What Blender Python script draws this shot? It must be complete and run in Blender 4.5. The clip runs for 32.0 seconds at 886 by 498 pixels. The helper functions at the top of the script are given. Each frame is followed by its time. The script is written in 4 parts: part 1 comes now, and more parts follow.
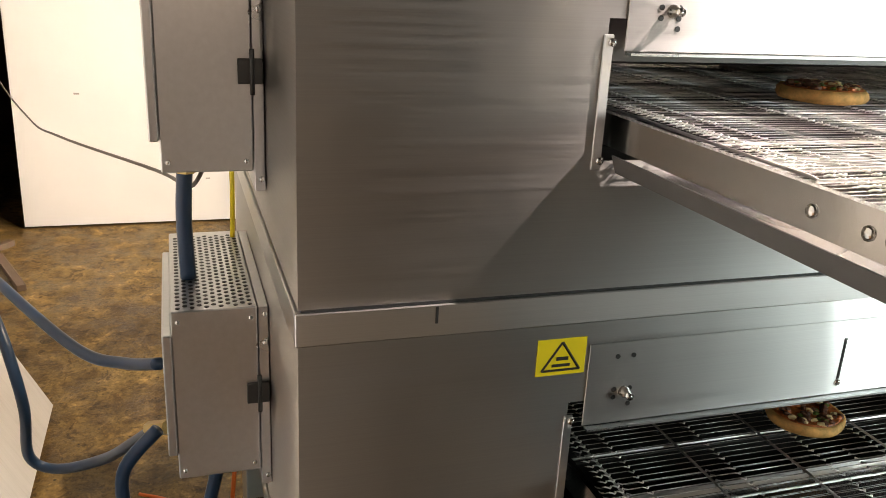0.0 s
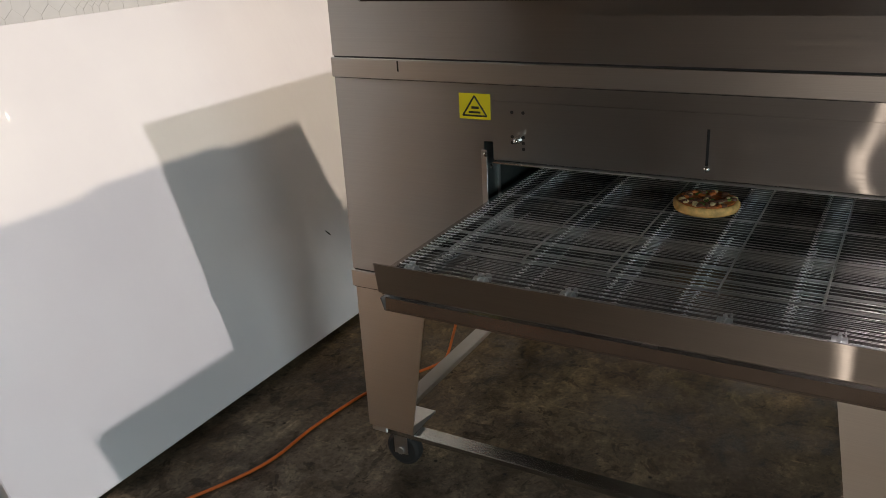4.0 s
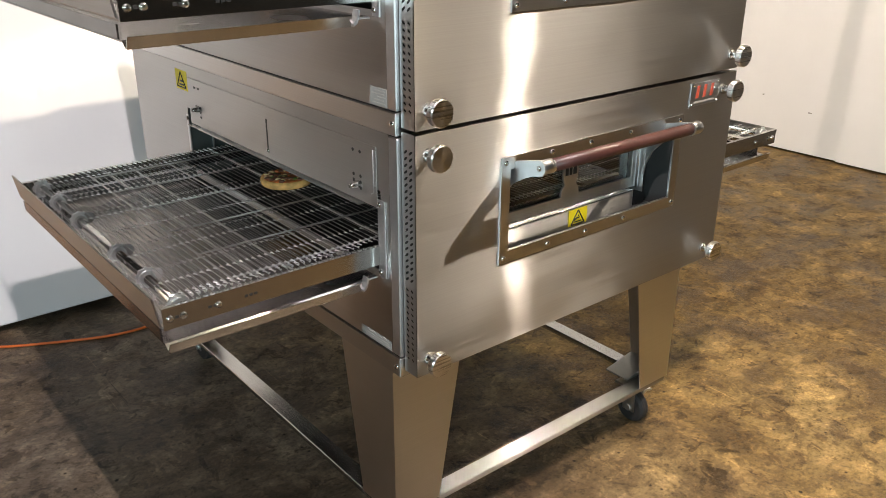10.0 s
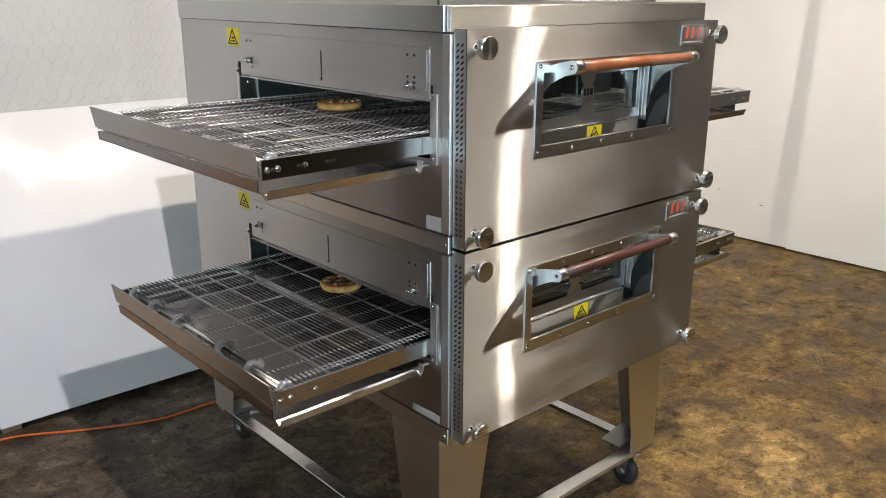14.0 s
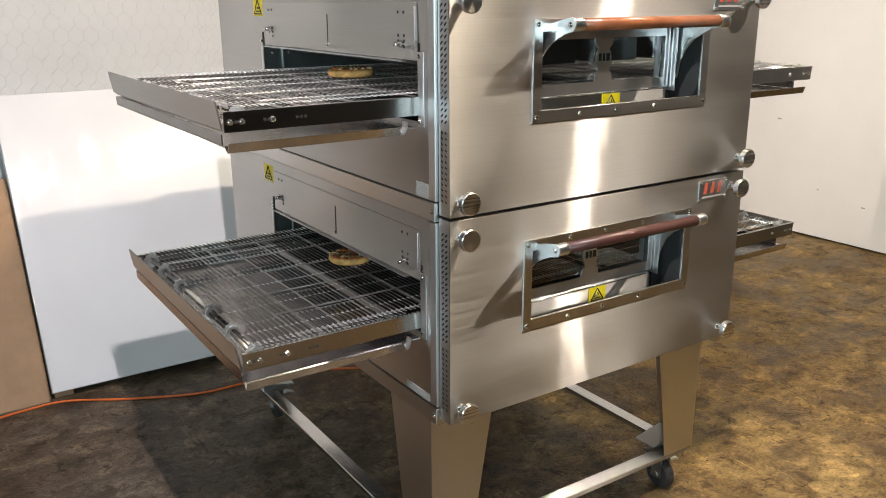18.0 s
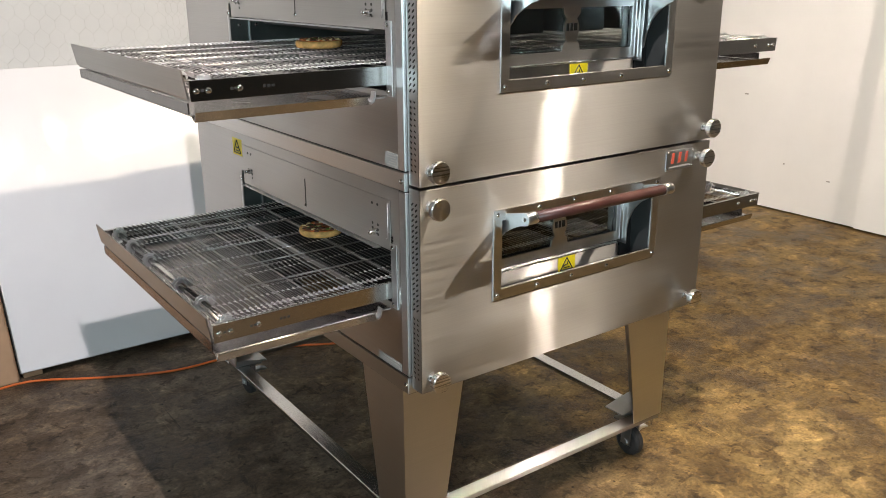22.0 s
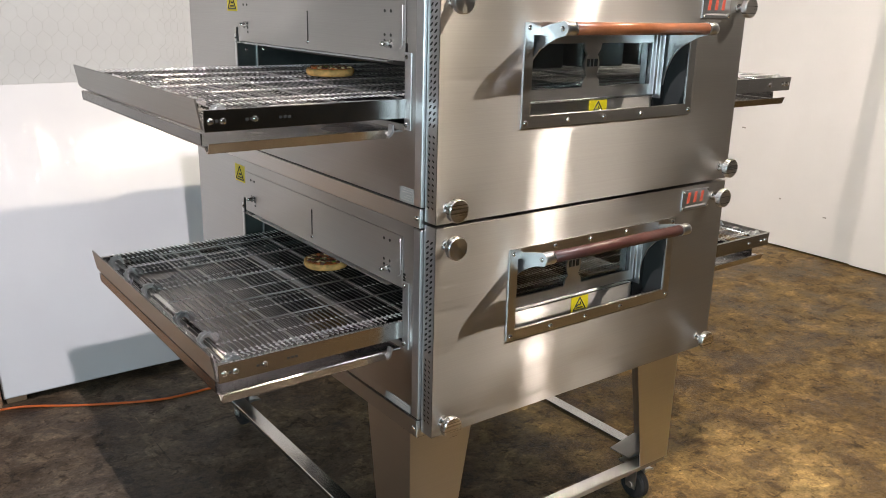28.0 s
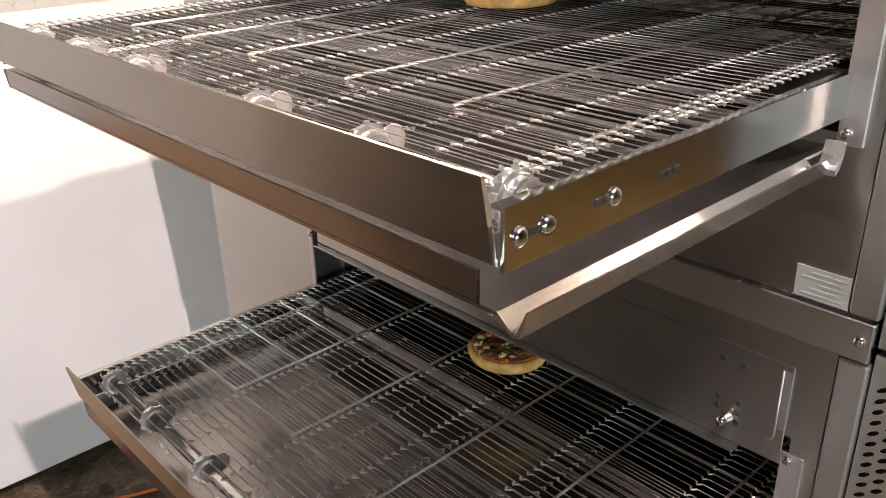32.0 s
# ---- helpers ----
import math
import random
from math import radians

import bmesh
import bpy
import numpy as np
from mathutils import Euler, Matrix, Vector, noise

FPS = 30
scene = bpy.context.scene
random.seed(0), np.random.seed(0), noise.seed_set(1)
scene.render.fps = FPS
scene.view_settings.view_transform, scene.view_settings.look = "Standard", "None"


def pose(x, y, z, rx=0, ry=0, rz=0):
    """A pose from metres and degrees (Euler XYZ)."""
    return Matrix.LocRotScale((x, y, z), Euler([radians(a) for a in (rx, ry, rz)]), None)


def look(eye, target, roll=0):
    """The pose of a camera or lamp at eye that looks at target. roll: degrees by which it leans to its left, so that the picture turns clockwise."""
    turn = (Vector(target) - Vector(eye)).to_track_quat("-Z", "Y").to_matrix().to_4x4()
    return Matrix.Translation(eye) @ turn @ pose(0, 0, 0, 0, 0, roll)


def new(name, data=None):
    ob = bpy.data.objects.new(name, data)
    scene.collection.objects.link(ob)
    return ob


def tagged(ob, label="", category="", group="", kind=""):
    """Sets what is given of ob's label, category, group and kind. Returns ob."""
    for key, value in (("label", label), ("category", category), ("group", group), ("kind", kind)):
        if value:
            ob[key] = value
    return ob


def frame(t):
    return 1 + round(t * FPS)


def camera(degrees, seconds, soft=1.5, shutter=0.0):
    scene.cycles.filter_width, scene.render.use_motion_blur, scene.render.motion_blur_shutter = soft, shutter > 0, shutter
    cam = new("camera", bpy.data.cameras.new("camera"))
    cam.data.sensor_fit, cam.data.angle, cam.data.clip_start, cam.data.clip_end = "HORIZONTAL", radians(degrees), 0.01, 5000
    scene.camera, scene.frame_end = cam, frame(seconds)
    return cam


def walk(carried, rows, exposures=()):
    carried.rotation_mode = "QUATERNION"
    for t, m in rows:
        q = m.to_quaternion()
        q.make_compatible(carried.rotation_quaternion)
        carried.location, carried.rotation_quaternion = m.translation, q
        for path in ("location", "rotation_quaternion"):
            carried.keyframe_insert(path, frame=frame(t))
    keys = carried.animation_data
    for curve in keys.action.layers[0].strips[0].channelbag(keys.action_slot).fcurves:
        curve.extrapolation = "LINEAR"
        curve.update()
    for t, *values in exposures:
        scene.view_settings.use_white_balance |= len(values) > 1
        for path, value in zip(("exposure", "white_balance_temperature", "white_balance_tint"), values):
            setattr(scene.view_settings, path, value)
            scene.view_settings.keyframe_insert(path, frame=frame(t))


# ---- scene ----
cam = camera(56.0, 32.0, soft=0.6)
PATH = [
    (0, (-0.889, 1.469, 1.472), (0.91, 0.87, 0.836), 2.9),
    (0.5, (-1.035, 1.405, 1.43), (0.784, 0.902, 0.768), 4.1),
    (1, (-1.178, 1.224, 1.387), (0.671, 0.895, 0.701), 4.9),
    (1.5, (-1.314, 1.035, 1.353), (0.546, 1.181, 0.633), 2.7),
    (2, (-1.388, 0.935, 1.367), (0.405, 1.414, 0.623), -1.2),
    (2.5, (-1.519, 0.775, 1.349), (0.264, 1.321, 0.626), -0.8),
    (3, (-1.514, 0.558, 1.331), (0.221, 1.26, 0.626), -1.8),
    (3.5, (-1.515, 0.383, 1.348), (0.169, 1.205, 0.65), -2.6),
    (5.5, (-1.218, -0.204, 1.325), (0.107, 1.066, 0.53), -4.2),
    (6, (-1.141, -0.362, 1.336), (0.114, 0.994, 0.571), -3.7),
    (6.5, (-0.991, -0.472, 1.326), (0.148, 0.969, 0.534), -2.7),
    (7, (-0.906, -0.544, 1.329), (0.149, 0.922, 0.471), -1.2),
    (7.5, (-0.866, -0.666, 1.362), (0.163, 0.819, 0.504), -1.4),
    (8, (-0.811, -0.783, 1.386), (0.172, 0.738, 0.536), -2.3),
    (8.5, (-0.734, -0.851, 1.362), (0.222, 0.685, 0.508), -1.1),
    (9, (-0.713, -0.888, 1.355), (0.204, 0.667, 0.496), -0.9),
    (9.5, (-0.768, -0.969, 1.388), (0.317, 0.504, 0.579), -0.0),
    (10, (-0.857, -1.127, 1.437), (0.313, 0.299, 0.665), 0.2),
    (10.5, (-0.882, -1.275, 1.521), (0.251, 0.194, 0.772), 1.0),
    (11, (-0.921, -1.325, 1.565), (0.19, 0.19, 0.877), 0.9),
    (11.5, (-1.045, -1.326, 1.614), (0.158, 0.135, 0.966), 1.0),
    (12, (-1.171, -1.315, 1.634), (0.122, 0.076, 1.005), 1.6),
    (12.5, (-1.22, -1.307, 1.635), (0.063, 0.103, 1.029), 1.4),
    (13, (-1.237, -1.297, 1.635), (0.044, 0.117, 1.034), 1.1),
    (13.5, (-1.245, -1.297, 1.628), (0.049, 0.107, 1.034), 1.0),
    (14, (-1.243, -1.307, 1.629), (0.037, 0.111, 1.038), 0.2),
    (14.5, (-1.239, -1.303, 1.627), (0.027, 0.128, 1.037), -0.8),
    (16.5, (-1.187, -1.32, 1.61), (0.053, 0.139, 1.031), -2.1),
    (17, (-1.12, -1.342, 1.571), (0.103, 0.131, 0.991), -0.8),
    (17.5, (-1.024, -1.387, 1.538), (0.134, 0.139, 0.964), 0.8),
    (18, (-0.972, -1.439, 1.517), (0.09, 0.156, 0.943), -0.3),
    (18.5, (-0.977, -1.463, 1.487), (0.049, 0.139, 0.868), -0.6),
    (19, (-0.974, -1.467, 1.489), (0.023, 0.135, 0.827), -0.9),
    (19.5, (-0.984, -1.448, 1.483), (0.006, 0.162, 0.83), -0.7),
    (20, (-0.989, -1.443, 1.489), (0.047, 0.14, 0.841), -0.2),
    (20.5, (-0.997, -1.44, 1.496), (0.046, 0.142, 0.857), -0.3),
    (21, (-0.99, -1.435, 1.496), (0.05, 0.153, 0.865), -0.5),
    (21.5, (-0.973, -1.452, 1.492), (0.126, 0.099, 0.868), -0.2),
    (22, (-0.976, -1.454, 1.495), (0.132, 0.092, 0.877), -0.3),
    (22.5, (-0.973, -1.447, 1.503), (0.124, 0.111, 0.895), 0.0),
    (23, (-0.979, -1.438, 1.501), (0.12, 0.121, 0.9), 0.4),
    (23.5, (-0.975, -1.436, 1.497), (0.114, 0.132, 0.901), 0.4),
    (24, (-0.975, -1.433, 1.501), (0.114, 0.136, 0.908), 0.4),
    (24.5, (-0.968, -1.433, 1.505), (0.136, 0.128, 0.918), 0.4),
    (25, (-0.967, -1.431, 1.535), (0.178, 0.104, 0.957), 0.3),
    (25.5, (-0.962, -1.443, 1.559), (0.19, 0.107, 1.037), -0.2),
    (27.5, (-0.974, -1.409, 1.525), (0.193, 0.133, 1.014), 1.2),
    (28, (-0.989, -1.354, 1.513), (0.159, 0.181, 0.943), 1.4),
    (28.5, (-1.012, -1.254, 1.511), (0.133, 0.274, 0.916), 1.5),
    (29, (-0.964, -1.11, 1.484), (0.171, 0.398, 0.82), 1.3),
    (29.5, (-0.874, -0.932, 1.46), (0.218, 0.583, 0.744), 1.8),
    (30, (-0.854, -0.803, 1.456), (0.217, 0.722, 0.729), 1.9),
    (30.5, (-0.898, -0.617, 1.474), (0.192, 0.884, 0.726), -1.0),
    (31, (-0.917, -0.498, 1.462), (0.245, 0.937, 0.694), -1.9),
    (31.5, (-0.835, -0.338, 1.457), (0.372, 1.042, 0.656), -1.3),
    (32, (-0.746, -0.177, 1.48), (0.483, 1.168, 0.656), -1.5),
]
EXPOSURES = [(0.0, 0.66, 8200, 17), (1.0, 0.62, 7600, 16), (1.5, 0.42, 7200, 15), (2.0, 0.16, 7100, 15), (3.0, -0.04, 7000, 14), (6.0, 0.08, 8100, 22), (7.0, 0.24, 7600, 17), (9.0, 0.28, 7400, 15), (12.0, 0.08, 6900, 14), (13.0, 0.0, 6800, 13), (20.0, 0.2, 7200, 14), (25.5, 0.2, 6900, 14), (28.0, 0.08, 6900, 15), (31.0, 0.24, 7500, 20), (32.0, 0.44, 8000, 23)]
walk(cam, [(t, look(eye, target, roll)) for t, eye, target, roll in PATH], EXPOSURES)



# ---- world and lights ----
world = bpy.data.worlds.new("world")
scene.world = world
world.use_nodes = True
world.node_tree.nodes["Background"].inputs[0].default_value = (0.75, 0.8, 0.9, 1)
world.node_tree.nodes["Background"].inputs[1].default_value = 0.005


def lamp(name, eye, target, watts, colour, wide, tall, spread=180):
    data = bpy.data.lights.new(name, "AREA")
    data.shape, data.size, data.size_y = "RECTANGLE", wide, tall
    data.energy, data.color, data.spread = watts, colour, radians(spread)
    ob = new(name, data)
    ob.matrix_world = look(eye, target)
    return ob


lamp("ceiling_lamp_light", (1.22, -0.50, 3.54), (1.2, 0.6, 0.4), 95, (1.0, 0.91, 0.75), 0.06, 0.06)
lamp("shaded_lamp_light", (3.12, -1.45, 3.75), (1.0, -0.70, 0.4), 12, (1.0, 0.93, 0.82), 0.05, 0.05, 60)
lamp("ceiling_lamp_light", (-0.63, -0.90, 3.47), (-0.2, 1.2, 0.5), 92, (0.96, 0.94, 1.0), 0.03, 0.03)
lamp("wall_lamp_light", (3.0, -7.0, 3.6), (4.03, 1.1, 1.3), 26, (1.0, 0.95, 0.88), 0.10, 0.10, 24)
lamp("far_lamp_light", (-25.0, 0.9, 5.0), (0.0, 0.9, 0.8), 190, (1.0, 0.88, 0.77), 0.12, 0.12)
lamp("doorway_light", (-3.8, -3.9, 1.9), (0.0, 0.5, 0.9), 150, (0.64, 0.88, 1.0), 1.5, 1.4)


# ---- materials ----
def material(name):
    m = bpy.data.materials.new(name)
    m.use_nodes = True
    nodes, links = m.node_tree.nodes, m.node_tree.links
    return m, nodes, links, nodes["Principled BSDF"]


def ramp_of(nodes, links, source, stops):
    r = nodes.new("ShaderNodeValToRGB")
    while len(r.color_ramp.elements) < len(stops):
        r.color_ramp.elements.new(0.5)
    for e, (p, c) in zip(r.color_ramp.elements, stops):
        e.position, e.color = p, (*c, 1)
    links.new(source, r.inputs[0])
    return r


def coords(nodes, links, scale=(1, 1, 1)):
    co = nodes.new("ShaderNodeTexCoord")
    mp = nodes.new("ShaderNodeMapping")
    mp.inputs["Scale"].default_value = scale
    links.new(co.outputs["Object"], mp.inputs[0])
    return mp.outputs[0]


def noise_of(nodes, links, vec, scale, detail=4.0, rough=0.55):
    n = nodes.new("ShaderNodeTexNoise")
    n.inputs["Scale"].default_value, n.inputs["Detail"].default_value, n.inputs["Roughness"].default_value = scale, detail, rough
    links.new(vec, n.inputs["Vector"])
    return n.outputs[0]


def bump_of(nodes, links, height, strength, distance, target):
    b = nodes.new("ShaderNodeBump")
    b.inputs["Strength"].default_value, b.inputs["Distance"].default_value = strength, distance
    links.new(height, b.inputs["Height"])
    links.new(b.outputs[0], target.inputs["Normal"])
    return b


def brushed(name, colour, rough, aniso=True, grain=(1.2, 1.2, 260), smudge=0.35, axis="Z", spread=((0.72, 0.004), (0.75, 0.10), (0.55, 0.26)), shares=(0.62, 0.16), warp=0.0):
    """Brushed stainless steel whose grain runs level: the glints are drawn out upright."""
    m, nodes, links, p = material(name)
    lines = noise_of(nodes, links, coords(nodes, links, grain), 3.0, 3.0, 0.6)
    cloud = noise_of(nodes, links, coords(nodes, links, (1.0, 1.0, 2.2)), 2.6, 2.0, 0.45)
    if aniso:
        # the passes of the brush, a hand's width long
        passes = noise_of(nodes, links, coords(nodes, links, (1.1, 1.1, 110)), 2.2, 4.0, 0.7)
        both = nodes.new("ShaderNodeMix")
        both.inputs[0].default_value = 0.5
        links.new(cloud, both.inputs[2])
        links.new(passes, both.inputs[3])
        cloud = both.outputs[0]
    dark = tuple(c * 0.93 for c in colour)
    r = ramp_of(nodes, links, lines, [(0.3, dark), (0.7, colour)])
    mr = nodes.new("ShaderNodeMapRange")
    mr.interpolation_type = "SMOOTHSTEP"
    mr.inputs[1].default_value, mr.inputs[2].default_value = 0.2, 0.8
    mr.inputs[3].default_value, mr.inputs[4].default_value = rough * (1 - smudge), rough * (1 + smudge)
    links.new(cloud, mr.inputs[0])
    b = nodes.new("ShaderNodeBump")
    b.inputs["Strength"].default_value, b.inputs["Distance"].default_value = 0.03, 0.002
    links.new(lines, b.inputs["Height"])
    if warp:
        # the sheet is not quite flat
        swell = nodes.new("ShaderNodeBump")
        swell.inputs["Strength"].default_value, swell.inputs["Distance"].default_value = 1.0, warp
        links.new(noise_of(nodes, links, coords(nodes, links, (2.0, 2.0, 3.2)), 1.0, 1.5, 0.4), swell.inputs["Height"])
        ripple = nodes.new("ShaderNodeBump")
        ripple.inputs["Strength"].default_value, ripple.inputs["Distance"].default_value = 1.0, warp * 0.09
        links.new(noise_of(nodes, links, coords(nodes, links, (9.0, 9.0, 0.7)), 1.0, 1.5, 0.5), ripple.inputs["Height"])
        links.new(ripple.outputs[0], swell.inputs["Normal"])
        links.new(swell.outputs[0], b.inputs["Normal"])
    if aniso:
        mr.inputs[3].default_value, mr.inputs[4].default_value = 1 - smudge, 1 + smudge
    else:
        p.inputs["Metallic"].default_value = 1
        links.new(r.outputs[0], p.inputs["Base Color"])
        links.new(mr.outputs[0], p.inputs["Roughness"])
        links.new(b.outputs[0], p.inputs["Normal"])
        return m
    nodes.remove(p)
    if axis == "Z":
        # grain runs level on every upright face
        geo = nodes.new("ShaderNodeNewGeometry")
        tan = nodes.new("ShaderNodeVectorMath")
        tan.operation = "CROSS_PRODUCT"
        tan.inputs[0].default_value = (0.0, 0.002, 1.0)
        links.new(geo.outputs["Normal"], tan.inputs[1])
    else:
        tan = nodes.new("ShaderNodeTangent")
        tan.direction_type, tan.axis = "RADIAL", axis
    # a fine glint along the grain, a broad satin lobe and a dull one
    lobes = []
    for long, short in spread:
        g = nodes.new("ShaderNodeBsdfAnisotropic")
        g.distribution = "BECKMANN"
        g.inputs["Anisotropy"].default_value = 1 - math.sqrt(short / long)
        mul = nodes.new("ShaderNodeMath")
        mul.operation = "MULTIPLY"
        mul.inputs[1].default_value = math.sqrt(math.sqrt(short * long))
        links.new(mr.outputs[0], mul.inputs[0])
        links.new(mul.outputs[0], g.inputs["Roughness"])
        links.new(r.outputs[0], g.inputs["Color"])
        links.new(tan.outputs[0], g.inputs["Tangent"])
        links.new(b.outputs[0], g.inputs["Normal"])
        lobes.append(g)
    out = lobes[0].outputs[0]
    for g, amount in zip(lobes[1:], shares):
        mix = nodes.new("ShaderNodeMixShader")
        mix.inputs[0].default_value = amount
        links.new(out, mix.inputs[1])
        links.new(g.outputs[0], mix.inputs[2])
        out = mix.outputs[0]
    links.new(out, nodes["Material Output"].inputs["Surface"])
    return m


def plain(name, colour, rough, metal=0.0, vary=0.12, scale=12.0, bump=0.0):
    m, nodes, links, p = material(name)
    n = noise_of(nodes, links, coords(nodes, links), scale, 5.0, 0.6)
    r = ramp_of(nodes, links, n, [(0.3, tuple(c * (1 - vary) for c in colour)), (0.7, tuple(min(1, c * (1 + vary)) for c in colour))])
    links.new(r.outputs[0], p.inputs["Base Color"])
    p.inputs["Roughness"].default_value, p.inputs["Metallic"].default_value = rough, metal
    if bump:
        bump_of(nodes, links, n, bump, 0.004, p)
    return m


STEEL = brushed("brushed_steel", (0.58, 0.575, 0.56), 0.245, smudge=0.20, warp=0.006)
LEG = brushed("leg_steel", (0.72, 0.71, 0.68), 0.3, smudge=0.15, spread=((0.30, 0.04), (0.45, 0.12), (0.45, 0.30)), shares=(0.5, 0.3), warp=0.004)
SATIN = brushed("satin_steel", (0.66, 0.665, 0.66), 0.24, aniso=False, grain=(3, 3, 60), smudge=0.2)
BAND = brushed("rolled_steel", (0.64, 0.64, 0.63), 0.36, smudge=0.12, spread=((0.20, 0.07), (0.40, 0.16), (0.30, 0.30)), shares=(0.3, 0.2))
# inner steel darkened in colour for the unlit inside of the oven
STEEL_DARK = brushed("shaded_inner_steel", (0.085, 0.083, 0.08), 0.38, aniso=False)
TURNED = brushed("turned_steel", (0.70, 0.68, 0.65), 0.36, grain=(40, 40, 40), axis="Y", spread=((0.32, 0.02), (0.40, 0.08), (0.25, 0.25)), shares=(0.25, 0.10))
GALV = brushed("zinc_steel", (0.62, 0.63, 0.64), 0.34, aniso=False, grain=(30, 30, 30))
RAIL = brushed("bright_rail_steel", (0.56, 0.55, 0.53), 0.16, aniso=False, grain=(30, 30, 30))
PAN = brushed("dull_pan_steel", (0.37, 0.345, 0.345), 0.23, aniso=False, grain=(30, 30, 30))
ZINC = plain("bright_zinc_plate", (0.72, 0.74, 0.75), 0.34, 0.96, vary=0.06, scale=20)
WIRE = plain("wire_steel", (0.58, 0.57, 0.565), 0.42, 1.0, vary=0.25, scale=30)
ROD = plain("drawn_rod_steel", (0.56, 0.55, 0.54), 0.34, 1.0)
# joints of the same wire, coloured paler to stand in for their glints
BEAD = plain("glint_wire_joint", (0.95, 0.94, 0.93), 0.30, 1.0)
LIP = plain("folded_zinc_lip", (0.15, 0.15, 0.15), 0.62, 0.35)
CHROME = plain("polished_steel", (0.72, 0.71, 0.69), 0.14, 1.0, 0.05)
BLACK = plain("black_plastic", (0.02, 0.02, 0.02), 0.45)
# near-black colour stands in for shade in the tunnel and window recess
CAVITY = plain("unlit_cavity", (0.035, 0.038, 0.038), 0.5)
TUNNEL = plain("greenish_tunnel_steel", (0.20, 0.23, 0.22), 0.34, 0.9)
RUBBER = plain("black_rubber", (0.025, 0.025, 0.025), 0.6)
WOOD = plain("handle_wood", (0.060, 0.021, 0.017), 0.38, vary=0.3, scale=25)
WOOD_PALE = plain("pale_handle_wood", (0.25, 0.085, 0.035), 0.28, vary=0.3, scale=25)
YELLOW = plain("yellow_vinyl", (0.78, 0.62, 0.02), 0.4, vary=0.04)
INK = plain("black_ink", (0.015, 0.015, 0.015), 0.5)
PAPER = plain("silver_label", (0.28, 0.29, 0.275), 0.55, vary=0.08)
RED = plain("red_enamel", (0.46, 0.075, 0.045), 0.45)
CARDBOARD = plain("brown_board", (0.36, 0.22, 0.13), 0.8, vary=0.12, scale=9)
WALL = plain("white_wall_panel", (0.80, 0.79, 0.765), 0.55, vary=0.03, scale=2)
SHEET = plain("white_insulation_sheet", (0.56, 0.56, 0.55), 0.5, vary=0.05, scale=3, bump=0.2)
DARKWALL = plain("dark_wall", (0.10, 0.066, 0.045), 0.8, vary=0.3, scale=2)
SOUTH = plain("dull_closing_wall", (0.14, 0.13, 0.12), 0.8, vary=0.1, scale=2)
CEIL = plain("dark_closing_ceiling", (0.04, 0.036, 0.032), 0.8)
BLUE = plain("blue_rubber", (0.008, 0.035, 0.085), 0.40)
ORANGE = plain("orange_vinyl", (0.62, 0.13, 0.02), 0.5)
DISC = plain("pale_nylon", (0.30, 0.285, 0.28), 0.45, vary=0.06)
GREYCORD = plain("grey_vinyl", (0.35, 0.33, 0.31), 0.5)
DARKCORD = plain("dark_cord_vinyl", (0.10, 0.08, 0.07), 0.5)
NETWIRE = plain("weathered_wire", (0.46, 0.46, 0.44), 0.5, 0.3)
BRASS = plain("brass", (0.55, 0.40, 0.16), 0.3, 1.0)
CRUST = plain("baked_crust", (0.74, 0.42, 0.14), 0.75, vary=0.35, scale=60, bump=0.4)
SAUCE = plain("baked_cheese", (0.56, 0.15, 0.035), 0.45, vary=0.5, scale=80, bump=0.6)
SAUSAGE = plain("browned_sausage", (0.14, 0.055, 0.03), 0.6, vary=0.4, scale=90)
CHEESE = plain("pale_cheese", (0.80, 0.62, 0.34), 0.5, vary=0.2, scale=70)
GREEN = plain("green_pepper", (0.10, 0.17, 0.03), 0.5, vary=0.3)

GLASS, gn, gl, gp = material("window_glass")
gp.inputs["Transmission Weight"].default_value, gp.inputs["Roughness"].default_value = 1.0, 0.02
gp.inputs["Base Color"].default_value = (0.86, 0.92, 0.92, 1)
gp.inputs["IOR"].default_value = 1.45


def multiply(nodes, links, a, b, amount):
    mix = nodes.new("ShaderNodeMix")
    mix.data_type, mix.blend_type = "RGBA", "MULTIPLY"
    mix.inputs[0].default_value = amount
    links.new(a, mix.inputs[6])
    links.new(b, mix.inputs[7])
    return mix.outputs[2]


